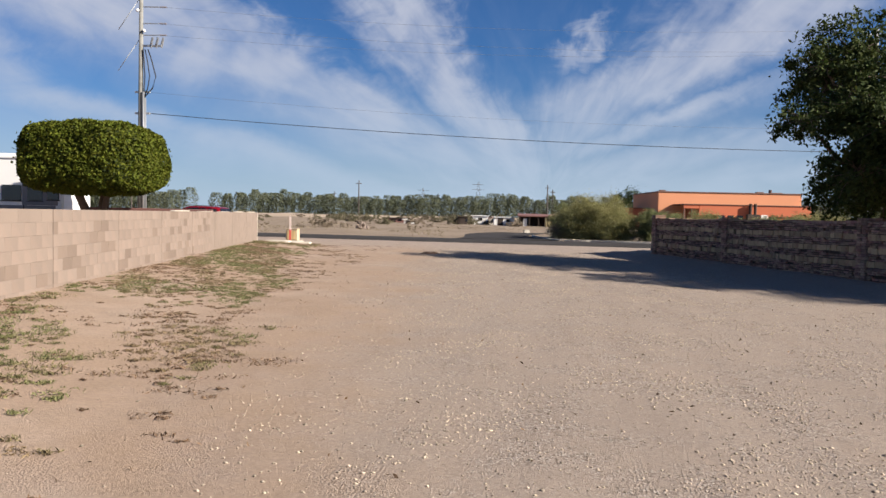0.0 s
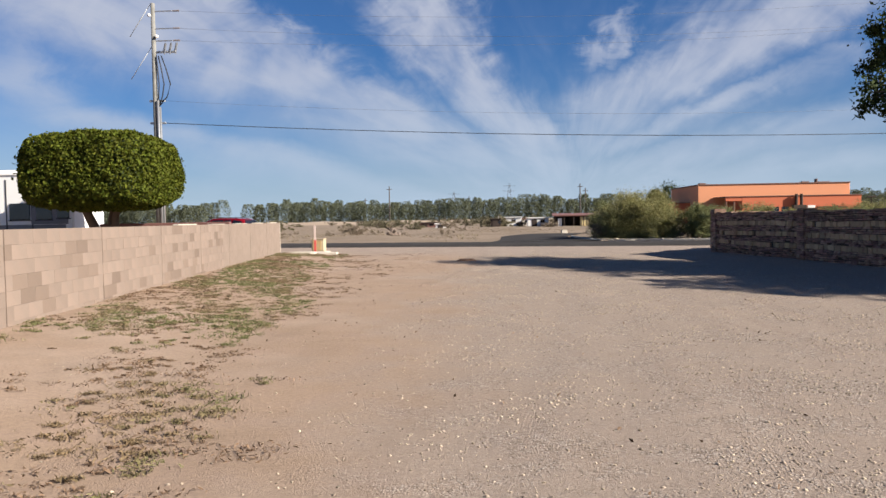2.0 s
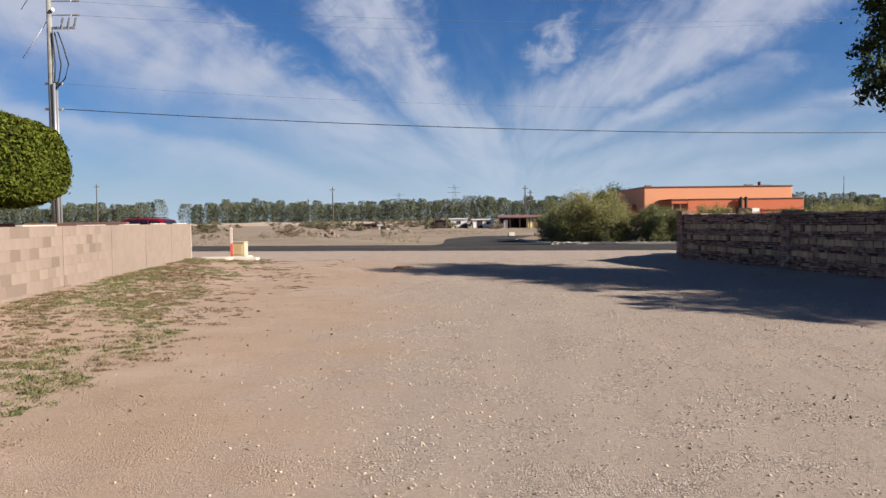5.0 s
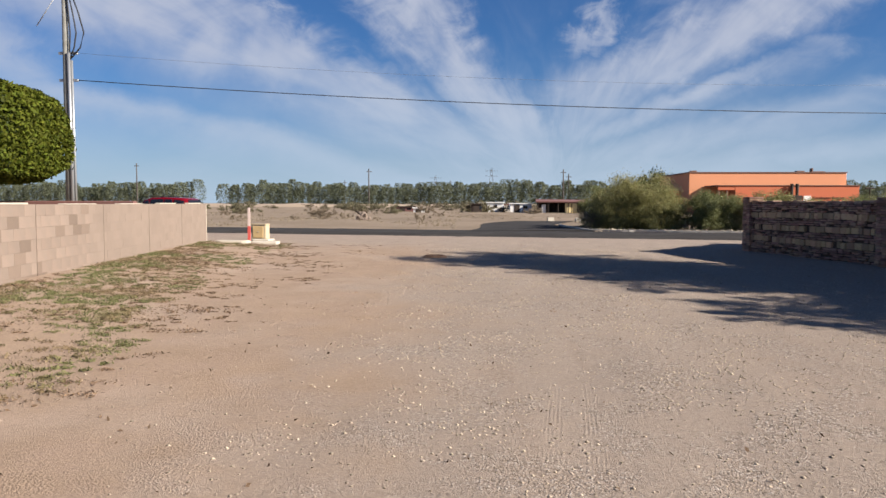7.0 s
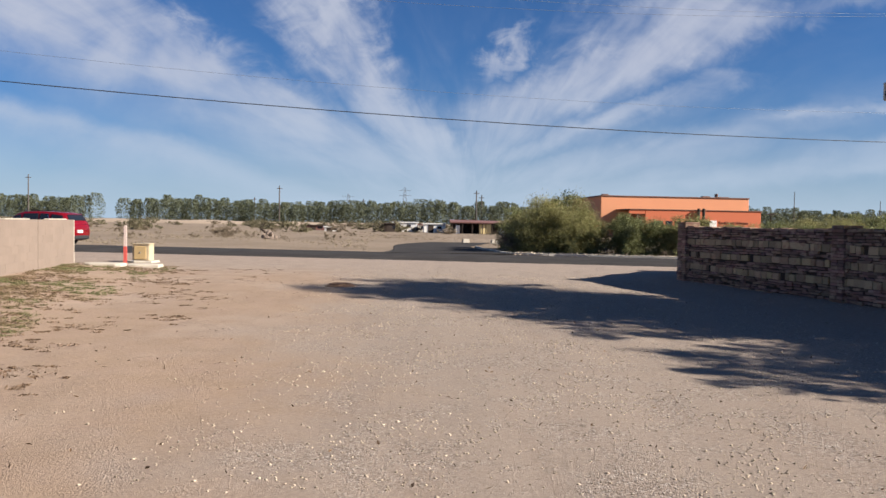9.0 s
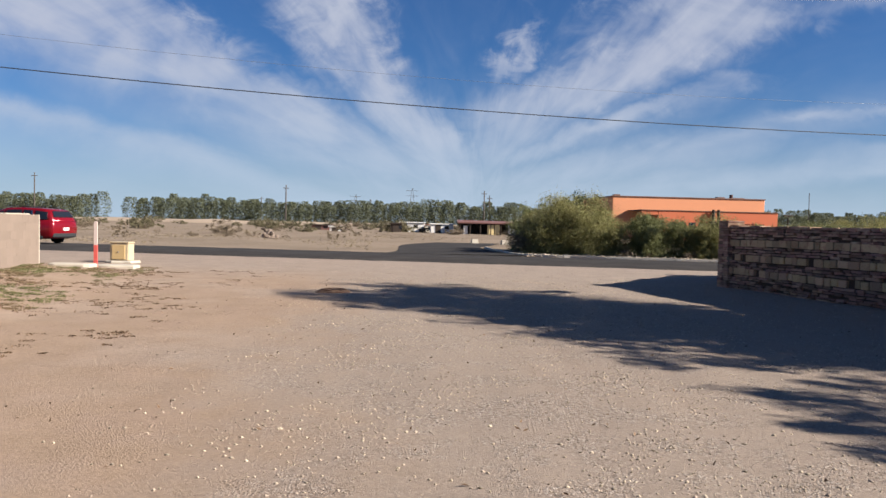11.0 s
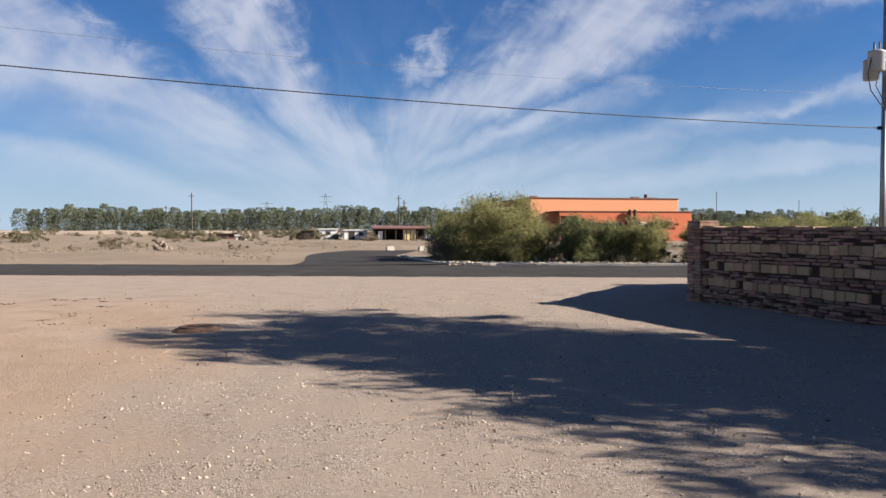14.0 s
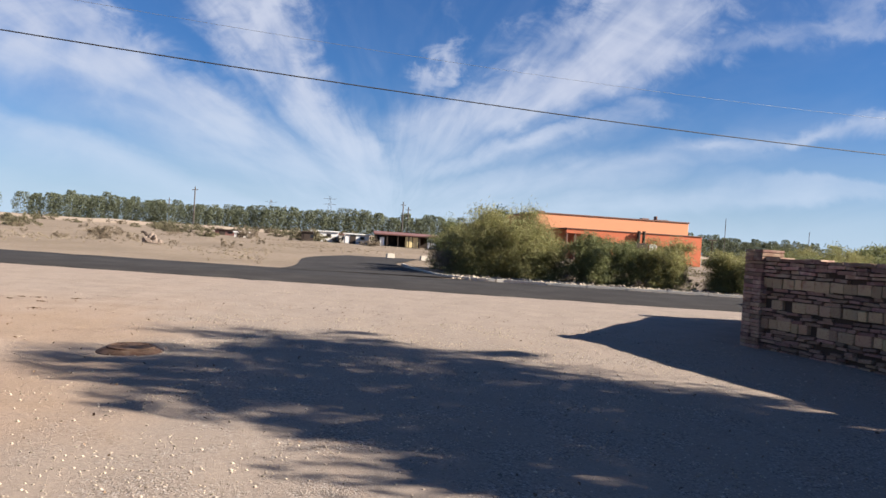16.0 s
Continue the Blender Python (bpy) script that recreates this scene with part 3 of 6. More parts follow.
def make_hill():
    V, F = [], []
    n = 60
    for i in range(n + 1):
        a = radians(38 + 40 * i / n)
        h = 70 * math.sin(math.pi * i / n) ** 0.7 * (0.75 + 0.35 * noise.noise(Vector((i * 0.21, 2.0, 0)))) + 14 * noise.noise(Vector((i * 0.7, 5.0, 0)))
        for r, k in ((1900, 0.0), (2100, 0.55), (2300, 1.0), (2700, 0.0)):
            V.append((r * math.sin(a), r * math.cos(a), max(0, h * k) - 2))
    for i in range(n):
        for k in range(3):
            b = i * 4 + k
            F.append((b, b + 1, b + 5, b + 4))
    tagged(grown("hill", V, F, HILL, smooth=True), "bare grey desert hill far beyond the road", "hill", kind="structure")


make_hill()


# ---- foliage ----
def cards(rng, centres, length, width, normals=None, spread=1.0):
    """Leaf blades: a folded diamond at each centre. Returns vertices and faces."""
    n = len(centres)
    d = rng.normal(size=(n, 3))
    if normals is not None:
        d = normals * (1 - spread) + d * spread
    d /= np.linalg.norm(d, axis=1, keepdims=True)
    e = np.cross(d, rng.normal(size=(n, 3)))
    e /= np.linalg.norm(e, axis=1, keepdims=True) + 1e-9
    f = np.cross(d, e)
    L = (length * rng.uniform(0.6, 1.4, n))[:, None]
    W = (width * rng.uniform(0.6, 1.4, n))[:, None]
    V = np.stack([centres - e * L / 2, centres + f * W / 2 + d * W * 0.25, centres + e * L / 2, centres - f * W / 2 + d * W * 0.25], 1).reshape(-1, 3)
    F = np.arange(n * 4).reshape(n, 4)
    return V, F


def leafy(name, V, F, material, parent=None, label=""):
    me = bpy.data.meshes.new(name)
    me.vertices.add(len(V)), me.loops.add(F.size), me.polygons.add(len(F))
    me.vertices.foreach_set("co", V.astype(np.float32).ravel())
    me.loops.foreach_set("vertex_index", F.astype(np.int32).ravel())
    me.polygons.foreach_set("loop_start", np.arange(0, F.size, F.shape[1], dtype=np.int32))
    me.materials.append(material)
    me.update(calc_edges=True)
    me.validate()
    ob = new(name, me)
    ob.parent = parent
    if label:
        ob["label"] = label
    return ob


def limb_chain(rng, a, b, r0, r1, wobble=0.12, n=6):
    a, b = np.array(a, float), np.array(b, float)
    size = np.linalg.norm(b - a)
    pts = [a + (b - a) * i / n + (rng.normal(0, wobble * size / n, 3) if 0 < i < n else 0) for i in range(n + 1)]
    return pts, [r0 + (r1 - r0) * i / n for i in range(n + 1)]


def shade_tree(name, x, y, lobes, trunk_top, seed, leaves, label):
    """A broad tree: forked trunk, limbs to every lobe, leaves in hanging clumps inside the lobes (cx, cy, cz, rx, ry, rz about the trunk's foot, and how thickly it is leaved)."""
    rng = np.random.default_rng(seed)
    t = thing(name, pose(x, y, gz(x, y) - 0.03), label, "tree")
    pts, rad = limb_chain(rng, (0, 0, 0), trunk_top, 0.26, 0.19)
    line("trunk", pts, rad, BARK, t, seg=10)
    allc = []
    share = np.array([l[3] * l[4] * l[5] for l in lobes]) ** 0.8
    share /= share.sum()
    for l, s in zip(lobes, share):
        c, r = np.array(l[:3]), np.array(l[3:6])
        pts, rad = limb_chain(rng, trunk_top, c, 0.13, 0.03)
        line("limb", pts, rad, BARK, t, seg=6)
        clumps = int(s * l[6] * leaves / 62)
        d = rng.normal(size=(clumps, 3))
        d /= np.linalg.norm(d, axis=1, keepdims=True)
        rad = rng.uniform(0.2, 1.0, clumps) ** 0.5
        ragged = 1 + 0.2 * np.sin(5 * d[:, 0] + seed) * np.sin(6 * d[:, 1]) + rng.normal(0, 0.09, clumps)
        cc = c + d * r * (rad * ragged)[:, None]
        for k in range(0, clumps, max(1, clumps // 14)):
            pts, rd = limb_chain(rng, c, cc[k], 0.03, 0.008, 0.2, 4)
            allc.append(("twig", pts, rd))
        # sprays that reach out past the crown and droop
        sprays = max(5, clumps // 9)
        e = rng.normal(size=(sprays, 3)) * (1, 1, 0.7)
        e /= np.linalg.norm(e, axis=1, keepdims=True)
        step = np.repeat(np.array((0.92, 1.04, 1.15, 1.25))[None], sprays, 0) * rng.uniform(0.9, 1.12, (sprays, 1))
        tips = c + e[:, None, :] * r * step[:, :, None] - np.array((0, 0, 0.5)) * ((step - 0.9) ** 2)[:, :, None] * 3
        for q in tips[:: 3]:
            allc.append(("twig", [c + (q[0] - c) * 0.5, q[0], q[2], q[3]], [0.02, 0.014, 0.008, 0.004]))
        thick = np.concatenate([np.ones(clumps), np.tile((0.75, 0.6, 0.5, 0.35), sprays)])
        cc = np.concatenate([cc, tips.reshape(-1, 3)])
        clumps = len(cc)
        m = 31
        size = rng.uniform(0.1, 0.25, clumps) * thick
        pos = np.repeat(cc, m, 0) + rng.normal(size=(clumps * m, 3)) * np.repeat(size, m)[:, None] * np.array((1.0, 1.0, 0.6))
        pos[:, 2] -= np.abs(rng.normal(0, 0.12, len(pos)))
        allc.append(("leaf", pos, None))
    leaf = np.concatenate([p for k, p, _ in allc if k == "leaf"])
    V, F = cards(rng, leaf, 0.15, 0.066)
    leafy("crown", V, F, LEAF, t)
    for k, p, r in allc:
        if k == "twig":
            line("branch", p, r, BARK, t, seg=4)
    return t


def bush(name, x, y, rx, ry, h, n, material, seed, label, blade=(0.22, 0.017), stems=14, group="", bare=0.0, z0=None):
    """A desert shrub: many stems from the foot, thin leaves along and between them, an uneven outline."""
    rng = np.random.default_rng(seed)
    t = thing(name, pose(x, y, gz(x, y) - 0.02 if z0 is None else z0), label, "shrub", group)
    bm = bmesh.new()
    tips = []
    for i in range(stems):
        a, out = rng.uniform(0, math.tau), rng.uniform(0.25, 1.0) ** 0.6
        tip = np.array((rx * out * math.cos(a), ry * out * math.sin(a), h * (1.05 - 0.45 * out ** 2) * rng.uniform(0.72, 1.08)))
        mid = tip * (0.45, 0.45, 0.55) + rng.normal(0, 0.08 * h, 3)
        mid[2] = max(0.1, mid[2])
        foot = np.array((rng.normal(0, 0.12 * rx), rng.normal(0, 0.12 * ry), 0.0))
        rod(bm, foot, mid, 0.03 * h / 2.5, 0.018 * h / 2.5, 5), rod(bm, mid, tip, 0.018 * h / 2.5, 0.005, 5)
        tips.append((mid, tip))
    part("woody_base", bm, BARK if not bare else DRY, t)
    k = max(6, n // 60)
    pick = rng.integers(0, stems, k)
    s = rng.uniform(0.0, 1.12, k)[:, None]
    base = np.array([tips[i][0] for i in pick]) * (1 - s) + np.array([tips[i][1] for i in pick]) * s
    low = rng.uniform(size=k) < 0.45
    base[low, 2] *= rng.uniform(0.05, 0.75, low.sum())
    base[low, :2] *= rng.uniform(0.8, 1.12, (low.sum(), 1))
    base[:, :2] += rng.normal(0, 0.13 * rx, (k, 2))
    way = base - np.array((0, 0, 0.2 * h))
    way /= np.linalg.norm(way, axis=1, keepdims=True)
    pos = np.repeat(base, 60, 0) + rng.normal(0, 0.062 * h, (k * 60, 3)) * (1, 1, 0.8)
    pos += np.repeat(way, 60, 0) * np.abs(rng.normal(0, 0.045 * h, k * 60))[:, None]
    pos[:, 2] = np.maximum(pos[:, 2], 0.03)
    V, F = cards(rng, pos, blade[0], blade[1])
    leafy("crown", V, F, material, t)
    return t


# ---- trees and hedge by the drive ----
UPPER = [(-3.1, -1.1, 4.3, 1.1, 1.0, 0.7, 0.5), (-1.7, -0.7, 4.9, 1.2, 1.2, 0.9, 0.55), (-2.0, 0.2, 6.2, 0.8, 0.8, 0.55, 0.5), (-1.6, 0.7, 5.6, 1.4, 1.5, 1.2, 0.52), (-0.8, 1.2, 7.0, 1.5, 1.4, 1.1, 0.7), (0.7, -0.9, 5.3, 2.1, 1.9, 1.5, 0.8), (-0.4, 2.7, 6.0, 1.2, 1.2, 1.0, 0.7), (0.0, 3.3, 7.0, 1.0, 1.1, 0.8, 0.75)]
LOWER = [(-0.1, -1.7, 4.3, 1.7, 1.6, 1.2, 0.95), (-1.5, -2.8, 4.2, 1.4, 1.5, 0.95, 0.85), (-2.1, -2.2, 2.9, 1.1, 1.3, 0.75, 1.1), (-0.4, -0.9, 3.0, 1.6, 1.7, 1.0, 1.2), (-0.8, -0.1, 2.5, 1.0, 1.3, 0.7, 1.2), (1.4, -0.8, 3.0, 1.9, 2.0, 1.2, 1.3), (1.5, 0.4, 6.3, 1.6, 1.5, 1.2, 1.0)]
shade_tree("shade_tree", 13.6, 20.5, UPPER + LOWER, (0.1, 0.1, 2.2), 11, 112000, "dense dark green shade tree overhanging the rubble wall")
T2 = [(-0.6, 0.6, 4.0, 2.1, 2.1, 1.2, 1.1), (0.7, -2.0, 3.4, 2.0, 2.0, 1.2, 1.0), (-0.3, 3.3, 3.7, 1.8, 1.8, 1.1, 1.2), (1.2, 0.8, 4.0, 1.9, 2.0, 1.3, 1.0)]
shade_tree("shade_tree", 14.7, 12.9, T2, (0, 0, 1.9), 23, 62000, "dark green shade tree behind the rubble wall")


def clipped_tree(x, y):
    """A ficus clipped to a rounded block on a short forked trunk."""
    rng = np.random.default_rng(31)
    t = thing("clipped_tree", pose(x, y, 0.0), "ficus tree clipped into a rounded green block behind the block wall", "tree")
    a, b, c, cz = 2.27, 2.35, 1.33, 3.36
    for top, r in (((-0.85, -0.1, 2.4), 0.17), ((0.35, 0.15, 2.4), 0.13), ((0.0, 0.4, 2.4), 0.08)):
        pts, rad = limb_chain(rng, (0.15, 0, 0), top, r * 1.35, r * 0.8, 0.06)
        line("trunk", pts, rad, BARK, t, seg=8)
    n = 46000
    d = rng.normal(size=(n, 3))
    d /= np.linalg.norm(d, axis=1, keepdims=True)
    p = 4.0
    k = (np.abs(d[:, 0] / a) ** p + np.abs(d[:, 1] / b) ** p + np.abs(d[:, 2] / c) ** p) ** (-1 / p)
    lump = 1 + 0.028 * np.sin(3.1 * d[:, 0] * 3 + 1) * np.sin(7 * d[:, 2] + d[:, 1] * 4) + 0.02 * np.sin(17 * d[:, 0]) * np.sin(15 * d[:, 2] + 2)
    slope = 1 - 0.10 * np.clip(-d[:, 0] * k / a, 0, 1) * (d[:, 2] > 0)
    depth = 1 - np.abs(rng.normal(0, 0.035, n)) + (rng.uniform(size=n) < 0.04) * rng.uniform(0, 0.05, n)
    pos = d * (k * lump * depth)[:, None]
    pos[:, 2] *= slope
    pos[:, 2] += cz
    V, F = cards(rng, pos, 0.13, 0.075, d, 0.6)
    crown = leafy("crown", V, F, HEDGE, t)
    # solid core in a darkened green: the shade between the leaves, put into colour
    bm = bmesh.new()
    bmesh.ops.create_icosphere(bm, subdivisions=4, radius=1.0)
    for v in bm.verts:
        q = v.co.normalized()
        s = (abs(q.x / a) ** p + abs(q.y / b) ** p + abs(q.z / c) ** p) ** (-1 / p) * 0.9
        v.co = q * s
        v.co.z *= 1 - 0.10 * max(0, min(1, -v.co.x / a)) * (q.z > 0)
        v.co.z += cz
    part("inner_shade_core", bm, SHADE_LEAF, crown)


clipped_tree(-13.12, 26.0)

# shrubs over the road, behind the kerb
OVER = "shrubs behind the kerb"
bush("palo_verde", 10.3, 50.6, 2.25, 2.1, 3.05, 84000, SCRUB, 41, "large feathery olive green palo verde shrub beyond the kerb", stems=26, group=OVER)
bush("palo_verde", 12.2, 50.0, 1.4, 1.4, 1.9, 26000, SCRUB, 47, "yellowish green palo verde shrub behind a larger one", stems=16, group=OVER)
bush("palo_verde", 9.3, 54.5, 1.5, 1.4, 2.4, 26000, SCRUB_DARK, 49, "darker green palo verde shrub behind a dry bush", stems=18, group=OVER)
bush("dry_bush", 8.1, 51.6, 1.1, 1.0, 1.55, 1500, DRY, 42, "leafless grey-brown dry bush at the corner of the side road", stems=60, bare=1.0, group=OVER)
bush("creosote_bush", 14.3, 48.2, 1.3, 1.2, 2.25, 36000, SCRUB_DARK, 43, "rounded dark green creosote bush beside the road", stems=18, group=OVER)
bush("creosote_bush", 16.4, 47.9, 1.6, 1.3, 2.05, 34000, SCRUB, 44, "olive creosote bush with dry lower twigs by the road", stems=18, group=OVER)
bush("creosote_bush", 19.5, 46.4, 1.3, 1.2, 1.85, 26000, SCRUB, 45, "low yellow-green creosote bush by the road", stems=16, group=OVER)
bush("creosote_bush", 21.5, 45.8, 1.5, 1.3, 2.05, 30000, SCRUB_DARK, 46, "dark green creosote bush by the road", stems=16, group=OVER)
bush("creosote_bush", 24.2, 47.0, 2.0, 1.7, 2.2, 23000, SCRUB, 48, "olive creosote bush beyond the utility pole", stems=16, group=OVER)
for i, (x, y, w, h) in enumerate(((12.6, 48.6, 0.5, 0.55), (13.4, 47.7, 0.4, 0.5), (17.6, 46.9, 0.55, 0.6), (15.4, 47.0, 0.4, 0.45))):
    bush("dry_bush", x, y, w, w, h, 300, DRY, 60 + i, "small straw-coloured dry tuft between shrubs at the kerb", stems=26, bare=1.0, group=OVER)
for i, (x, y, w, h, m) in enumerate(((33, 57, 2.2, 2.5, SCRUB_DARK), (36.5, 58, 2.4, 2.7, SCRUB_DARK), (40.5, 57, 2.2, 2.4, SCRUB), (46, 60, 2.6, 2.4, SCRUB))):
    bush("oleander_bush", x, y, w, w * 0.8, h, 14000, m, 70 + i, "bushy green oleander far behind the rubble wall", blade=(0.24, 0.05), stems=18, group="bushes far behind the wall")


# ---- desert field ----
def field_shrubs():
    first = bush("desert_shrub", -13.6, 78.0, 1.6, 1.4, 1.35, 1900, DRY, 81, "straggly grey-brown desert shrub in the dry field", blade=(0.2, 0.03), stems=46, bare=1.0, group="desert shrubs")
    green = bush("desert_shrub", -11.8, 118.0, 2.6, 2.2, 1.6, 3500, FIELD_SHRUB, 82, "low grey-brown desert shrub in the dry field", blade=(0.26, 0.05), stems=22, group="desert shrubs")
    small = bush("desert_shrub", -3.0, 92.0, 0.7, 0.7, 0.6, 500, DRY, 83, "small dry desert tuft in the sandy field", blade=(0.14, 0.03), stems=26, bare=1.0, group="desert shrubs")
    rng = np.random.default_rng(85)
    for i in range(64):
        y = rng.uniform(105, 270)
        x = rng.uniform(-0.62, 0.1 if y < 150 else 0.25) * y
        src = green if rng.uniform() < 0.7 else first
        s = rng.uniform(0.6, 1.5)
        c = copy_thing(src, pose(x, y, gz(x, y) - 0.03, 0, 0, rng.uniform(0, 360)))
        c.scale = (s, s, s * rng.uniform(0.7, 1.0))
    for i in range(26):
        y = rng.uniform(58, 120)
        x = rng.uniform(-0.5, 0.0) * y
        c = copy_thing(small, pose(x, y, gz(x, y) - 0.02, 0, 0, rng.uniform(0, 360)))
        s = rng.uniform(0.5, 1.3)
        c.scale = (s, s, s)


field_shrubs()


def dry_grass_field():
    """Straw-coloured tufts over the near part of the field, too many to count."""
    rng = np.random.default_rng(90)
    n = 6000
    y = 50 + 70 * rng.uniform(size=n) ** 1.4
    x = rng.uniform(-0.75, 0.12, n) * y + 2
    keep = (y + 0.245 * x > 49.2) & ~((x > -0.3) & (x < 13) & (y < 74)) & (np.sin(0.35 * x + 1) + np.sin(0.23 * y + 0.2 * x) + rng.normal(0, 0.6, n) > 0.1)
    x, y = x[keep], y[keep]
    pos = np.repeat(np.stack([x, y, ground_z(x, y) + 0.06], 1), 4, 0) + rng.normal(0, 0.08, (len(x) * 4, 3)) * (1, 1, 0.25)
    V, F = cards(rng, pos, 0.2, 0.028)
    tagged(leafy("dry_grass", V, F, mat("straw", (0.19, 0.15, 0.10), 0.9, vary=0.4, scale=0.2, fine=3, bump=0, rand=0.6, island=True)),
           "straw-coloured dry grass tufts over the sandy field", "grass", kind="stuff")


dry_grass_field()


def far_grove():
    """A long planted grove at the end of the field: columns of drooping foliage."""
    rng = np.random.default_rng(101)
    pts, size = [], []
    for row, y0 in enumerate((318, 330, 345)):
        x = -300.0
        while x < 230:
            x += rng.uniform(3.6, 6.4)
            if -120 < x < -102:
                continue
            h = (8.6 + 0.8 * row) * rng.uniform(0.82, 1.14) * (1.0 + 0.06 * math.sin(x * 0.05))
            n = 760
            t = rng.uniform(0, 1, n) ** 0.8
            w = rng.uniform(1.9, 3.0) * (0.55 + 0.75 * np.sin(np.pi * np.clip(t * 0.85 + 0.1, 0, 1)))
            a = rng.uniform(0, math.tau, n)
            r = w * np.sqrt(rng.uniform(0.2, 1, n))
            pts.append(np.stack([x + r * np.cos(a), y0 + rng.uniform(-1, 1) + r * np.sin(a), 0.4 + t * h], 1))
    pos = np.concatenate(pts)
    V, F = cards(rng, pos, 0.95, 0.26)
    tagged(leafy("tree_grove", V, F, GROVE), "long grey-green planted grove of trees across the field", "trees", kind="stuff")


far_grove()


def far_pole(x, y, h, label="dark wooden utility pole far across the field", cross=True, r=0.28):
    t = thing("far_utility_pole", pose(x, y, -0.1), label, "utility pole", "poles across the field")
    part("pole", rod(bmesh.new(), (0, 0, 0), (0, 0, h), r, r * 0.7, 8), FAR_POLE, t)
    if cross:
        part("crossarm", box(bmesh.new(), -1.1, -0.1, h - 1.3, 1.1, 0.1, h - 1.05, 0.02), FAR_POLE, t)
    return t


far_pole(-39.8, 308, 15.3), far_pole(-134.0, 308, 17.6), far_pole(37.6, 308, 15.0), far_pole(41.0, 318, 13.6)
far_pole(-68.0, 420, 14.0), far_pole(-10.0, 420, 14.0), far_pole(86.0, 160, 9.5, "thin bare mast beyond the shrubs", False, 0.09), far_pole(98.0, 150, 7.5, "thin bare mast beyond the shrubs", False, 0.08)


def lattice_tower(x, y, h):
    t = thing("transmission_tower", pose(x, y, 0), "faint steel lattice transmission tower on the horizon", "tower", "towers on the horizon")
    bm = bmesh.new()
    for sx in (-1, 1):
        for sy in (-1, 1):
            rod(bm, (sx * 3, sy * 3, 0), (sx * 0.5, sy * 0.5, h), 0.1, 0.07, 5)
    part("legs", bm, FAR_POLE, t)
    bm = bmesh.new()
    for k in range(6):
        z0, z1 = h * k / 6, h * (k + 1) / 6
        w0, w1 = 3 - 2.5 * k / 6, 3 - 2.5 * (k + 1) / 6
        for s in (-1, 1):
            rod(bm, (-w0, s * w0, z0), (w1, s * w1, z1), 0.05, seg=4), rod(bm, (w0, s * w0, z0), (-w1, s * w1, z1), 0.05, seg=4)
    part("bracing", bm, FAR_POLE, t)
    for z in (h * 0.78, h * 0.92):
        part("crossarm", box(bmesh.new(), -5, -0.3, z, 5, 0.3, z + 0.2, 0.05), FAR_POLE, t)


lattice_tower(18, 620, 30), lattice_tower(-30, 680, 26)


def shed(x, y):
    """Long open shed with a faded red tin roof, pale panels and dark bays."""
    t = thing("farm_shed", pose(x, y, 0, 0, 0, -4), "long low farm shed with a faded red roof and pale panels", "shed")
    bm = bmesh.new()
    loft(bm, [[(-5.6, -3, 2.0), (5.6, -3, 1.9), (5.6, 3.5, 2.3), (-5.6, 3.5, 2.4)], [(-5.6, -3, 2.12), (5.6, -3, 2.02), (5.6, 3.5, 2.42), (-5.6, 3.5, 2.52)]])
    part("roof", bm, DULL_RED, t)
    part("fascia", box(bmesh.new(), -5.65, -3.12, 1.88, 5.65, -3.0, 2.06, 0.02), DULL_RED, t)
    part("back_wall", box(bmesh.new(), -5.3, 3.0, 0, 5.3, 3.2, 2.3, 0.02), DARK_GAP, t)
    for i in range(7):
        px = -5.2 + 10.4 * i / 6
        part("post", box(bmesh.new(), px - 0.08, -2.95, 0, px + 0.08, -2.79, 1.95, 0.01), DARK_GAP, t)
    for x0, x1, z1, m in ((-0.55, 0.55, 1.75, YELLOW_WALL), (0.7, 1.5, 1.75, YELLOW_WALL), (3.0, 4.4, 1.65, WHITE_WALL), (-4.6, -3.9, 1.5, WHITE_WALL), (4.6, 5.3, 1.3, DARK_GAP)):
        part("wall_panel", box(bmesh.new(), x0, -2.7, 0, x1, -2.5, z1, 0.015), m, t)
    t.scale = (0.9, 0.9, 0.86)
    return t


shed(16.2, 128.0)


def hut(x, y, w, d, h, label, roof=WHITE_WALL, wall=WHITE_WALL, turn=0):
    t = thing("farm_hut", pose(x, y, 0, 0, 0, turn), label, "hut", "small farm buildings")
    h = h * 0.8
    part("wall", box(bmesh.new(), -w / 2, -d / 2, 0, w / 2, d / 2, h, 0.03), wall, t)
    part("roof", box(bmesh.new(), -w / 2 - 0.2, -d / 2 - 0.2, h, w / 2 + 0.2, d / 2 + 0.2, h + 0.16, 0.03), roof, t)
    part("door", box(bmesh.new(), -w * 0.3, -d / 2 - 0.05, 0, -w * 0.3 + 0.9, -d / 2 + 0.01, min(1.9, h - 0.1), 0.01), DARK_GAP, t)
    part("window", box(bmesh.new(), w * 0.12, -d / 2 - 0.04, h * 0.45, w * 0.12 + 0.7, -d / 2 + 0.01, h * 0.8, 0.01), GLASS_DARK, t)
    return t


hut(4.0, 136, 4.6, 3, 1.9, "small white flat-roofed hut at the far farm")
hut(9.0, 133, 3.6, 3, 1.7, "little whitewashed outbuilding beside the shed")
hut(6.6, 138, 3.4, 3, 1.5, "low tan outbuilding between white huts", DULL_RED, KERB)
hut(-7.6, 128, 1.8, 1.4, 0.8, "tiny white box-like hut in the field", WHITE_WALL, WHITE_WALL)
hut(-10.4, 135, 3.0, 2, 1.0, "low brown hut in the field", DARK_GAP, DULL_RED)
hut(1.6, 126, 1.6, 1.6, 1.6, "dark timber hut beside the white one", DARK_GAP, DARK_GAP)


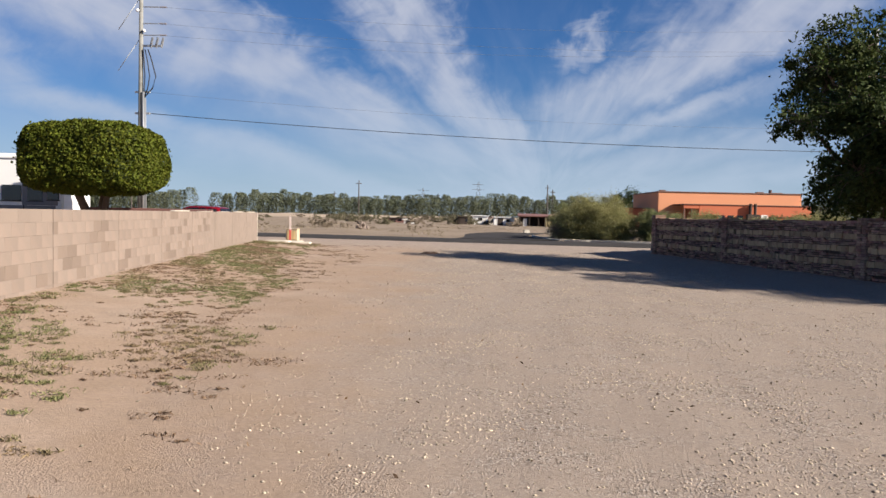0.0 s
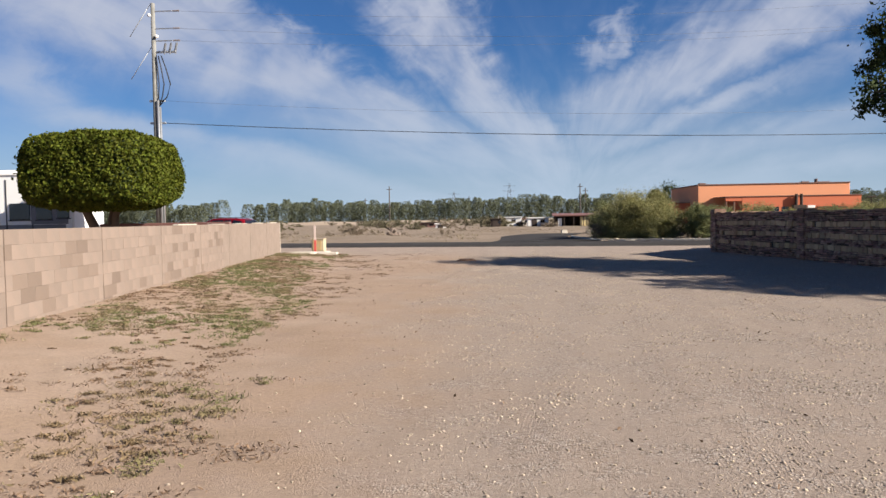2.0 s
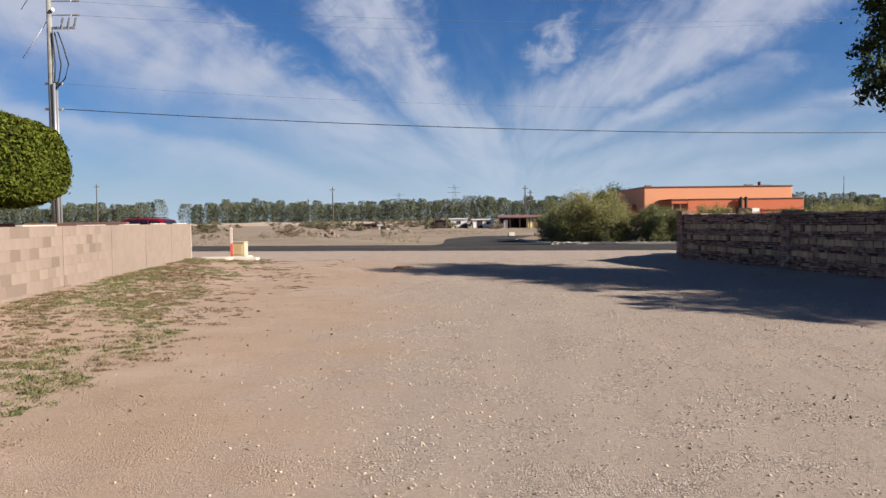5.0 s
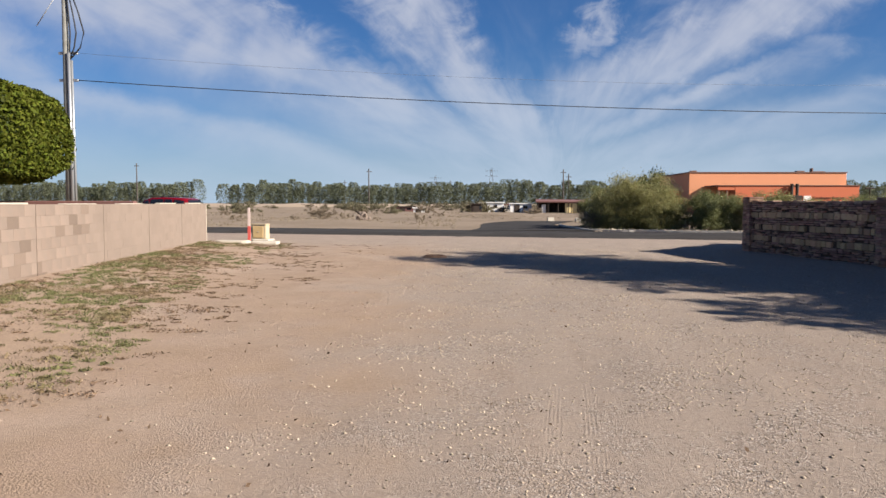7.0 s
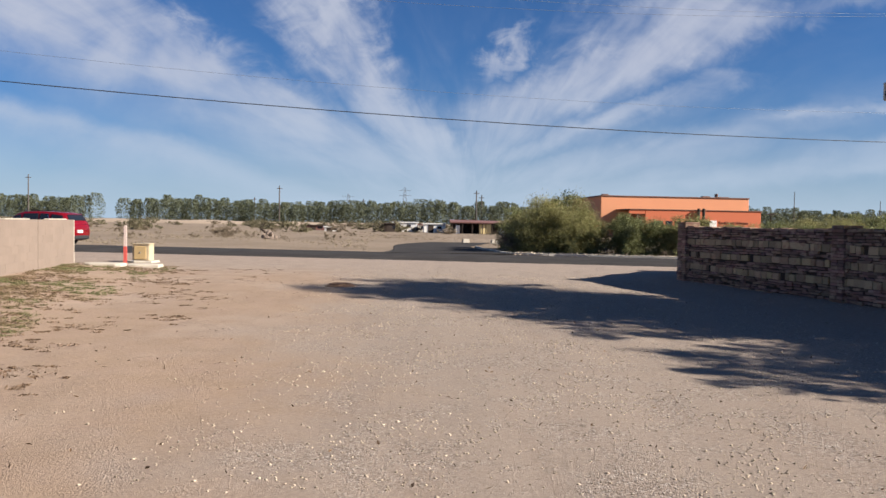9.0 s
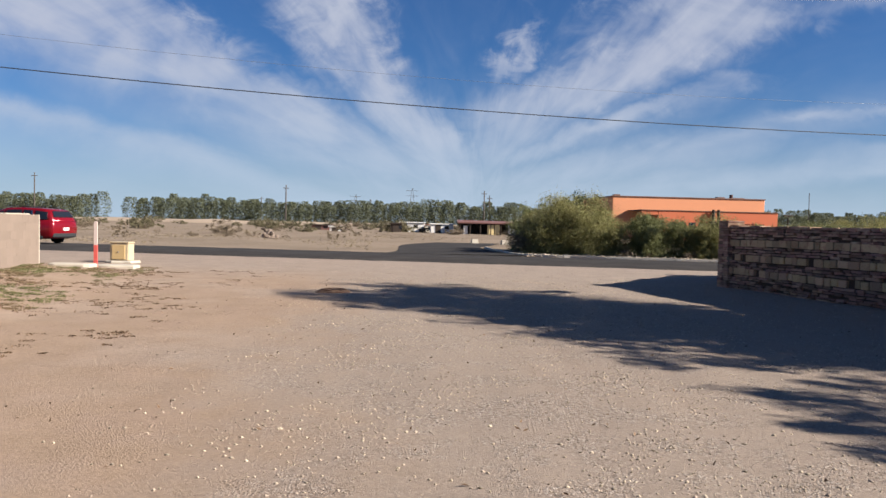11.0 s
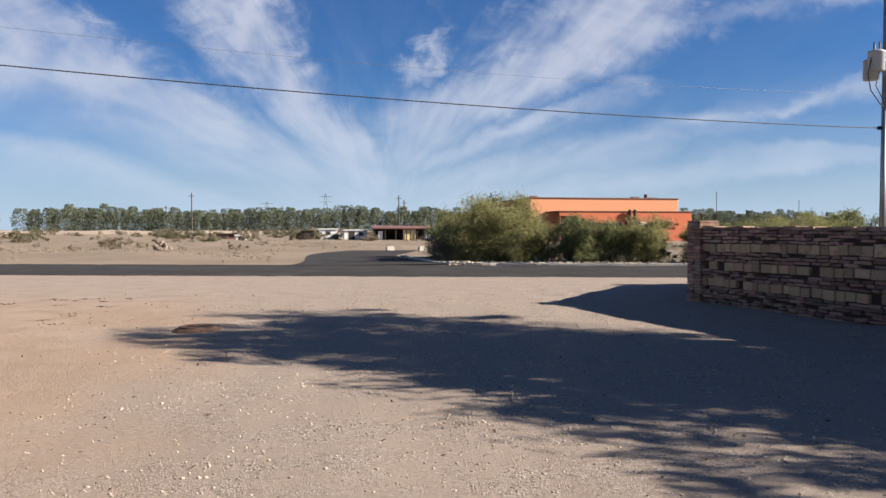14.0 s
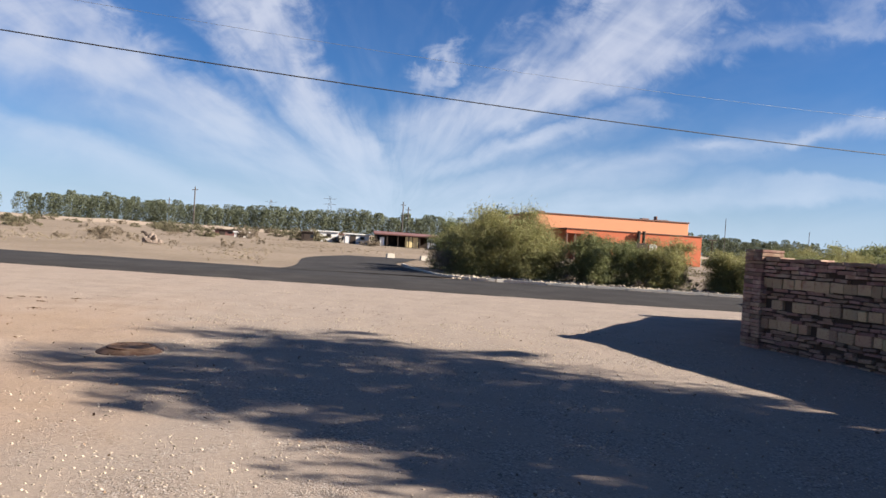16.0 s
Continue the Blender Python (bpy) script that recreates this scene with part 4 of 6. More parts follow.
def rock_cairn(x, y):
    """A little heap of stones with a dark stump leaning over it."""
    rng = random.Random(5)
    t = thing("rock_cairn", pose(x, y, gz(x, y)), "small heap of tan rocks with a dark stump", "rock pile")
    t.scale = (0.85, 0.85, 0.85)
    for i, (px, py, pz, r) in enumerate(((0, 0, 0.22, 0.36), (0.42, 0.1, 0.2, 0.32), (-0.3, 0.1, 0.18, 0.28), (0.12, 0.05, 0.6, 0.28), (0.75, 0.05, 0.14, 0.24), (0.4, -0.1, 0.5, 0.2))):
        bm = bmesh.new()
        bmesh.ops.create_icosphere(bm, subdivisions=1, radius=r)
        for v in bm.verts:
            v.co = v.co * (1 + 0.7 * noise.noise(v.co * 4 + Vector((i * 3, 0, 0)))) + Vector((px, py, pz))
        part("rock", bm, MORTAR, t)
    pts = [(-0.1, 0, 0.3), (-0.2, 0, 0.62), (-0.3, 0, 0.78), (-0.5, 0, 0.86), (-0.62, 0, 0.82)]
    line("stump", pts, [0.13, 0.11, 0.12, 0.1, 0.07], DARK_GAP, t)


rock_cairn(-8.6, 69.6)


def stop_block(x, y):
    t = thing("concrete_block", pose(x, y, gz(x, y), 0, 0, 8), "white-painted concrete block at the end of the side road", "concrete block", "blocks at the turnaround")
    t.scale = (0.75, 0.75, 0.8)
    bm = bmesh.new()
    loft(bm, [[(-0.38, -0.25, 0), (0.38, -0.25, 0), (0.38, 0.25, 0), (-0.38, 0.25, 0)], [(-0.34, -0.18, 0.42), (0.34, -0.18, 0.42), (0.34, 0.18, 0.42), (-0.34, 0.18, 0.42)]])
    bmesh.ops.bevel(bm, geom=bm.edges[:], offset=0.03, segments=2, affect="EDGES")
    part("body", bm, CONCRETE, t)
    return t


stop_block(7.2, 68.6), stop_block(9.3, 67.2)


def make_kerbs():
    """Low kerb on the corner and along the planted side of the road, in separate lengths."""
    t = thing("kerb", pose(0, 0, 0), "pale concrete kerb round the planted corner", "kerb", kind="structure")
    pts = []
    for i in range(12):
        a = radians(180 + 90 * i / 11)
        pts.append((9.3 + 2.4 * math.cos(a), 49.0 + 2.6 * math.sin(a)))
    pts = [(6.7, 58.0), (6.6, 55.0), (6.7, 52.0)] + pts + [(9.3 + 1.5 * k, 48.3 - 0.245 * (9.3 + 1.5 * k)) for k in range(1, 13)]
    for a, b in zip(pts, pts[1:]):
        v = Vector((b[0] - a[0], b[1] - a[1], 0))
        bm = box(bmesh.new(), 0.008, -0.075, -0.06, v.length - 0.003, 0.075, 0.09, 0.02, seg=2)
        bmesh.ops.transform(bm, matrix=Matrix.Translation((a[0], a[1], 0)) @ pose(0, 0, 0, 0, 0, math.degrees(math.atan2(v.y, v.x))), verts=bm.verts)
        part("kerb_stone", bm, KERB, t)


make_kerbs()


def planting_gravel():
    rng = np.random.default_rng(95)
    n = 4200
    x = rng.uniform(7.3, 24, n)
    y = 48.6 - 0.245 * x + np.abs(rng.normal(0, 1.2, n)) + 0.1
    pos = np.stack([x, y, ground_z(x, y) + 0.03], 1)
    V, F = stones(rng, pos, 0.03, 0.11)
    tagged(leafy("gravel", V, F, PEBBLE), "pale decorative gravel strip behind the kerb", "gravel", kind="stuff")


def stones(rng, pos, lo, hi):
    """Little angular stones (squashed octahedra)."""
    n = len(pos)
    base = np.array([(1, 0, 0), (0, 1, 0), (-1, 0, 0), (0, -1, 0), (0, 0, 0.7), (0, 0, -0.7)], float)
    tri = np.array([(0, 1, 4), (1, 2, 4), (2, 3, 4), (3, 0, 4), (1, 0, 5), (2, 1, 5), (3, 2, 5), (0, 3, 5)])
    r = lo + (hi - lo) * rng.uniform(size=n) ** 3
    a = rng.uniform(0, math.tau, n)
    ca, sa = np.cos(a), np.sin(a)
    B = np.repeat(base[None], n, 0) * (r[:, None] * rng.uniform(0.6, 1.3, (n, 6)))[:, :, None] * rng.uniform(0.7, 1.2, (n, 1, 3))
    X = B[:, :, 0] * ca[:, None] - B[:, :, 1] * sa[:, None]
    Y = B[:, :, 0] * sa[:, None] + B[:, :, 1] * ca[:, None]
    V = np.stack([X, Y, B[:, :, 2]], 2) + pos[:, None, :]
    F = (tri[None] + (np.arange(n) * 6)[:, None, None]).reshape(-1, 3)
    return V.reshape(-1, 3), F


planting_gravel()


# ---- orange office building ----
def office():
    t = thing("office_building", pose(0, 0, 0), "flat-roofed orange stucco office building with a lower front wing", "building")
    part("main_block", box(bmesh.new(), 31.6, 114.6, 0, 53.5, 131, 5.82, 0.05), STUCCO, t)
    part("coping", box(bmesh.new(), 31.5, 114.5, 5.82, 53.6, 131.1, 5.97, 0.02), ROOF_EDGE, t)
    wing = box(bmesh.new(), 36.0, 108.6, 0, 52.3, 114.6, 3.86, 0.05)
    part("front_wing", wing, STUCCO_RED, t)
    part("coping", box(bmesh.new(), 33.7, 108.5, 3.86, 52.4, 114.55, 3.98, 0.02), ROOF_EDGE, t)
    # the open corner porch
    for px in (33.9, 35.0):
        part("porch_post", box(bmesh.new(), px - 0.1, 108.7, 0, px + 0.1, 108.9, 3.86, 0.02), ROOF_EDGE, t)
    part("porch_beam", box(bmesh.new(), 33.75, 108.62, 3.3, 35.98, 108.9, 3.855, 0.02), STUCCO_RED, t)
    part("side_wing", box(bmesh.new(), 24.7, 119, 0, 31.58, 128, 3.3, 0.05), STUCCO_RED, t)
    part("coping", box(bmesh.new(), 24.6, 118.9, 3.3, 31.57, 128.1, 3.42, 0.02), ROOF_EDGE, t)
    for px in (43.3, 44.0):
        part("flue_pipe", rod(bmesh.new(), (px, 108.2, 0), (px, 108.2, 4.15), 0.2, 0.2, 12), DARK_GAP, t)
    part("meter_cabinet", box(bmesh.new(), 42.8, 107.9, 0, 44.6, 108.58, 2.6, 0.04), DARK_GAP, t)
    for px, w, h in ((32.2, 0.9, 0.25), (47.2, 1.1, 0.22), (49.6, 1.6, 0.15), (49.3, 0.2, 0.6)):
        part("roof_vent", box(bmesh.new(), px, 116.0, 5.97, px + w, 116.8, 5.97 + h, 0.03), ROOF_EDGE, t)
    for k in range(4):
        px = 37.6 + 1.3 * k
        part("window", box(bmesh.new(), px, 108.56, 0.9, px + 0.9, 108.62, 2.4, 0.01), GLASS_DARK, t)
    # wall lettering with an emblem plate
    part("emblem", box(bmesh.new(), 45.0, 108.5, 1.62, 46.0, 108.58, 2.55, 0.02), WHITE_WALL, t, "pale square emblem plate")
    for text, z in (("Southwest Arizona", 2.12), ("National Wildlife", 1.58), ("Office", 1.04)):
        fc = bpy.data.curves.new("sign_letters", "FONT")
        fc.body, fc.size, fc.extrude = text, 0.54, 0.02
        fc.materials.append(SIGN_INK)
        ob = new("sign_letters", fc)
        ob.parent = t
        ob.matrix_basis = pose(46.3, 108.56, z, 90)
        ob["label"] = "dark brown wall lettering"
    post = thing("yard_light", pose(52.6, 106.5, 0), "dark T-shaped yard light beside the office", "street lamp")
    part("pole", rod(bmesh.new(), (0, 0, 0), (0, 0, 3.6), 0.09, 0.07, 8), DARK_GAP, post)
    part("lamp_arm", box(bmesh.new(), -0.6, -0.1, 3.45, 0.6, 0.1, 3.62, 0.03), DARK_GAP, post)


office()
rngt = np.random.default_rng(7)
bt = thing("background_tree", pose(33.0, 140.0, 0), "dark tree standing behind the orange building", "tree")
line("trunk", [(0, 0, 0), (0.2, 0, 3), (-0.1, 0, 5.5)], [0.3, 0.24, 0.12], BARK, bt)
cl = np.concatenate([rngt.normal(size=(420, 3)) * s + np.array(c) for c, s in (((-2.4, 0, 6.4), 0.55), ((0, 0, 7.2), 0.75), ((1.6, 0, 6.2), 0.9), ((-0.8, 0, 5.6), 0.7), ((-3.4, 0, 5.8), 0.45))])
LV, LF = cards(rngt, cl, 0.4, 0.2)
bt.scale = (0.85, 0.85, 0.85)
leafy("crown", LV, LF, LEAF, bt)


# ---- overhead lines ----
LP, RP = (-16.05, 36.9), (24.95, 42.6)


def sag(a, b, drop, n=24):
    a, b = Vector(a), Vector(b)
    return [a.lerp(b, i / n) - Vector((0, 0, drop * 4 * (i / n) * (1 - i / n))) for i in range(n + 1)]


def fuse_cutouts(t, x, z, side):
    bm = bmesh.new()
    box(bm, x, -0.05, z - 0.05, x + side * 1.0, 0.05, z + 0.05, 0.01) if side > 0 else box(bm, x - 1.0, -0.05, z - 0.05, x, 0.05, z + 0.05, 0.01)
    arm = part("cutout_arm", bm, GALV, t)
    for k in range(3):
        px = x + side * (0.4 + 0.28 * k)
        bm = rod(bmesh.new(), (px, 0, z), (px + side * 0.14, -0.1, z + 0.42), 0.055, 0.045, 8)
        rod(bm, (px + side * 0.12, -0.22, z - 0.16), (px + side * 0.22, -0.2, z + 0.36), 0.03, 0.03, 6)
        part("fuse_cutout", bm, GALV, arm)


def utility_pole_left():
    t = thing("utility_pole", pose(*LP, 0), "tall weathered grey utility pole with cable risers and fuse cutouts", "utility pole", "utility poles")
    part("pole", rod(bmesh.new(), (0, 0, 0), (0, 0, 12.4), 0.165, 0.10, 14), POLE_GREY, t, smooth=True)
    part("riser_conduit", rod(bmesh.new(), (0.2, -0.13, 0), (0.17, -0.12, 7.6), 0.065, 0.065, 10), GALV, t, smooth=True)
    part("riser_conduit", rod(bmesh.new(), (0.28, -0.02, 0), (0.24, -0.02, 7.3), 0.05, 0.05, 10), GALV, t, smooth=True)
    fuse_cutouts(t, 0.1, 10.0, 1)
    for dx, bow in ((0.25, 0.25), (0.4, 0.42), (0.15, 0.1)):
        pts = [(dx, -0.1, 9.8), (dx + bow * 0.5, -0.1, 9.2), (dx + bow, -0.1, 8.4), (dx + bow * 0.6, -0.1, 7.8), (0.2, -0.1, 7.3)]
        line("riser_cable", pts, 0.028, CABLE, t)
    for z in (12.0, 11.15, 10.55):
        bm = box(bmesh.new(), 0.05, -0.025, z - 0.025, 0.95, 0.025, z + 0.025, 0.006)
        arm = part("standoff_arm", bm, GALV, t)
        bm = bmesh.new()
        for k in range(4):
            rod(bm, (1.0 + 0.09 * k, 0, z), (1.05 + 0.09 * k, 0, z), 0.05, 0.04, 8)
        part("insulator", bm, CERAMIC, arm)
    for z, side in ((11.8, -0.16), (10.75, 0.2)):
        bm = bmesh.new()
        bmesh.ops.create_icosphere(bm, subdivisions=2, radius=0.09)
        bmesh.ops.translate(bm, vec=(side, -0.1, z), verts=bm.verts)
        part("insulator", bm, RV_WHITE, t, smooth=True)
    for z in (12.4, 10.3):
        line("guy_strain_rod", [(-0.1, 0, z), (-1.2, 0, z - 1.6)], 0.018, TRANSFORMER, t)
    for z in (7.6, 6.5):
        part("cable_bracket", box(bmesh.new(), -0.3, -0.05, z - 0.05, 0.5, 0.05, z + 0.05, 0.01), GALV, t)
    return t


def utility_pole_right():
    t = thing("utility_pole", pose(*RP, 0), "tall grey utility pole carrying three grey transformers", "utility pole", "utility poles")
    part("pole", rod(bmesh.new(), (0, 0, 0), (0, 0, 12.9), 0.2, 0.13, 14), POLE_GREY, t, smooth=True)
    part("riser_conduit", rod(bmesh.new(), (-0.2, -0.15, 0), (-0.17, -0.13, 6.5), 0.09, 0.09, 10), GALV, t, smooth=True)
    for x, y, z, a in ((-0.68, -0.25, 7.98, 0), (0.78, -0.1, 8.12, 0), (-0.35, 0.45, 7.78, 0)):
        bm = bmesh.new()
        r = 0.31
        prof = [(r * 0.9, 0), (r, 0.05), (r, 0.74), (r * 1.05, 0.76), (r * 1.05, 0.81), (r * 0.75, 0.87), (0.05, 0.9)]
        loft(bm, [[(x + q * math.cos(k * math.tau / 20), y + q * math.sin(k * math.tau / 20), z + h) for k in range(20)] for q, h in prof])
        tank = part("transformer", bm, TRANSFORMER, t, "grey steel transformer tank", smooth=True)
        for bx in (-0.12, 0.12):
            bm = bmesh.new()
            for k in range(5):
                rod(bm, (x + bx, y, z + 0.86 + 0.07 * k), (x + bx * 1.1, y, z + 0.93 + 0.07 * k), 0.06 - 0.006 * k, 0.035, 8)
            part("bushing", bm, CERAMIC, tank)
        part("hanger_bracket", box(bmesh.new(), min(0, x), y - 0.04, z + 0.45, max(0, x), y + 0.04, z + 0.53, 0.01), GALV, t)
    for side in (-1, 1):
        line("drop_cable", [(side * 0.95, -0.3, 8.6), (side * 1.12, -0.3, 7.9), (side * 0.98, -0.3, 7.2), (side * 0.6, -0.3, 6.75), (-0.15, -0.2, 6.4)], 0.024, CABLE, t)
    line("drop_cable", [(-0.6, -0.3, 7.98), (-0.75, -0.3, 7.4), (-0.5, -0.3, 7.0), (-0.15, -0.2, 6.45)], 0.02, CABLE, t)
    fuse_cutouts(t, 0.1, 9.75, 1)
    for z in (11.4, 12.6):
        part("crossarm", box(bmesh.new(), -0.9, -0.06, z - 0.06, 0.9, 0.06, z + 0.06, 0.01), GALV, t)
        for px in (-0.8, 0.8):
            bm = bmesh.new()
            for k in range(3):
                rod(bm, (px, 0, z + 0.06 + 0.07 * k), (px, 0, z + 0.12 + 0.07 * k), 0.07, 0.045, 8)
            part("insulator", bm, CERAMIC, t)
    part("cable_clamp", box(bmesh.new(), -0.35, -0.1, 5.65, 0.3, 0.1, 5.8, 0.02), CABLE, t)
    return t


utility_pole_left()
utility_pole_right()
LINES = "overhead lines between poles"
CABLES = [((LP[0] + 0.5, LP[1], 6.5), (RP[0] - 0.3, RP[1], 5.72), 0.35, 0.018, CABLE, "thick black overhead communication cable"),
          ((LP[0] + 0.5, LP[1], 7.6), (RP[0], RP[1], 7.1), 0.5, 0.005, WIRE, "thin grey overhead aluminium wire"),
          ((LP[0] + 1.1, LP[1], 11.15), (RP[0] - 0.8, RP[1], 11.7), 0.6, 0.005, WIRE, "thin grey overhead power line"),
          ((LP[0] + 1.1, LP[1], 12.0), (RP[0] - 0.8, RP[1], 12.9), 0.6, 0.005, WIRE, "thin grey overhead power line"),
          ((LP[0] + 1.1, LP[1], 10.55), (RP[0] + 0.8, RP[1], 11.7), 0.7, 0.005, WIRE, "thin grey overhead power line"),
          ((RP[0] + 0.3, RP[1], 5.72), (66, 34, 6.2), 0.4, 0.018, CABLE, "thick black overhead communication cable")]
for a, b, d, r, m, lb in CABLES:
    tagged(line("overhead_cable", sag(a, b, d), r, m), lb, "cable", LINES)
spl = thing("cable_splice_case", pose(25.95, 42.4, 5.66), "black splice case hanging on the overhead cable", "splice case")
part("case", rod(bmesh.new(), (-0.5, 0, 0), (0.7, -0.03, 0.0), 0.07, 0.07, 10), CABLE, spl)


# ---- trailer behind the hedge ----
def trailer():
    t = thing("travel_trailer", pose(-16.0, 28.95, 0), "large white travel trailer with dark windows behind the hedge", "trailer")
    bm = bmesh.new()
    prof = [(0.0, 0.75), (0.0, 2.6), (-0.25, 3.45), (-0.7, 3.72), (-11.0, 3.78), (-11.4, 3.6), (-11.4, 0.75)]
    loft(bm, [[(x, 0, z) for x, z in prof], [(x, 2.45, z) for x, z in prof]])
    bmesh.ops.bevel(bm, geom=[e for e in bm.edges if abs(e.verts[0].co.y - e.verts[1].co.y) < 0.1], offset=0.08, segments=3, affect="EDGES")
    body = part("body", bm, RV_WHITE, t)
    part("roof_trim", box(bmesh.new(), -11.2, -0.05, 3.52, -0.6, -0.002, 3.62, 0.01), RV_WHITE, t)
    part("awning", rod(bmesh.new(), (-10.6, -0.13, 3.42), (-3.4, -0.13, 3.42), 0.1, 0.1, 12), RV_WHITE, t, smooth=True)
    d = part("door", box(bmesh.new(), -4.6, -0.06, 0.95, -3.75, -0.002, 3.1, 0.02), RV_WHITE, t)
    part("door_window", box(bmesh.new(), -4.42, -0.075, 2.25, -3.98, -0.05, 2.95, 0.02), GLASS_DARK, d)
    part("handle", box(bmesh.new(), -3.86, -0.1, 1.75, -3.8, -0.06, 1.95, 0.008), CHROME, d)
    for x0, x1, z0, z1 in ((-2.6, -1.75, 1.75, 2.4), (-1.5, -0.85, 1.75, 2.35), (-0.65, -0.15, 1.8, 2.25), (-6.6, -5.3, 2.2, 2.95), (-9.8, -8.0, 2.2, 3.0)):
        w = part("window", box(bmesh.new(), x0, -0.04, z0, x1, -0.002, z1, 0.015), GLASS_DARK, t)
        part("window_frame", box(bmesh.new(), x0 - 0.05, -0.025, z0 - 0.05, x1 + 0.05, -0.001, z0 - 0.002, 0.006), TRIM_BLACK, w)
    for x0, x1, z0, z1 in ((-11.2, -0.3, 1.25, 1.55), (-7.6, -0.6, 1.02, 1.2)):
        part("stripe", box(bmesh.new(), x0, -0.012, z0, x1, -0.003, z1, 0.003), RV_GREY, t, "grey vinyl stripe")
    for px in (-2.75, -1.68, -4.75, -3.55):
        part("panel_seam", box(bmesh.new(), px, -0.02, 0.8, px + 0.05, -0.003, 3.35, 0.004), TRIM_BLACK, t)
    # shade over this end of the side, painted as a dark grey sheet
    part("shaded_side_panel", box(bmesh.new(), -1.72, -0.022, 1.56, -0.2, -0.006, 3.2, 0.004), RV_GREY, t, "dark grey panel standing in for shade on the trailer side")
    for px in (-7.9, -9.0):
        part("wheel", rod(bmesh.new(), (px, 0.05, 0.38), (px, 0.3, 0.38), 0.38, 0.38, 20), RUBBER, t)
    for px in (-1.2, -10.4):
        part("jack_leg", box(bmesh.new(), px - 0.06, 0.1, 0, px + 0.06, 0.22, 0.8, 0.01), GALV, t)
    cov = thing("grill_cover", pose(-20.9, 27.6, 0), "silver-grey fabric cover over a barbecue grill", "grill cover")
    bm = bmesh.new()
    rings = []
    for z, k in ((0, 1.0), (1.3, 0.96), (1.75, 0.85), (2.0, 0.6), (2.1, 0.25)):
        rings.append([(0.95 * k * math.copysign(abs(math.cos(a)) ** 0.6, math.cos(a)), 0.5 * k * math.copysign(abs(math.sin(a)) ** 0.6, math.sin(a)), z) for a in (i * math.tau / 20 for i in range(20))])
    part("fabric", loft(bm, rings), TRANSFORMER, cov, smooth=True)


trailer()

# brick-red plinth seen over the block wall
tagged(part("garden_edging", box(bmesh.new(), -14.6, 28.3, 0, -9.5, 28.55, 1.53, 0.02), DULL_RED), "low brick-red garden wall beside the clipped tree", "garden wall", kind="structure")


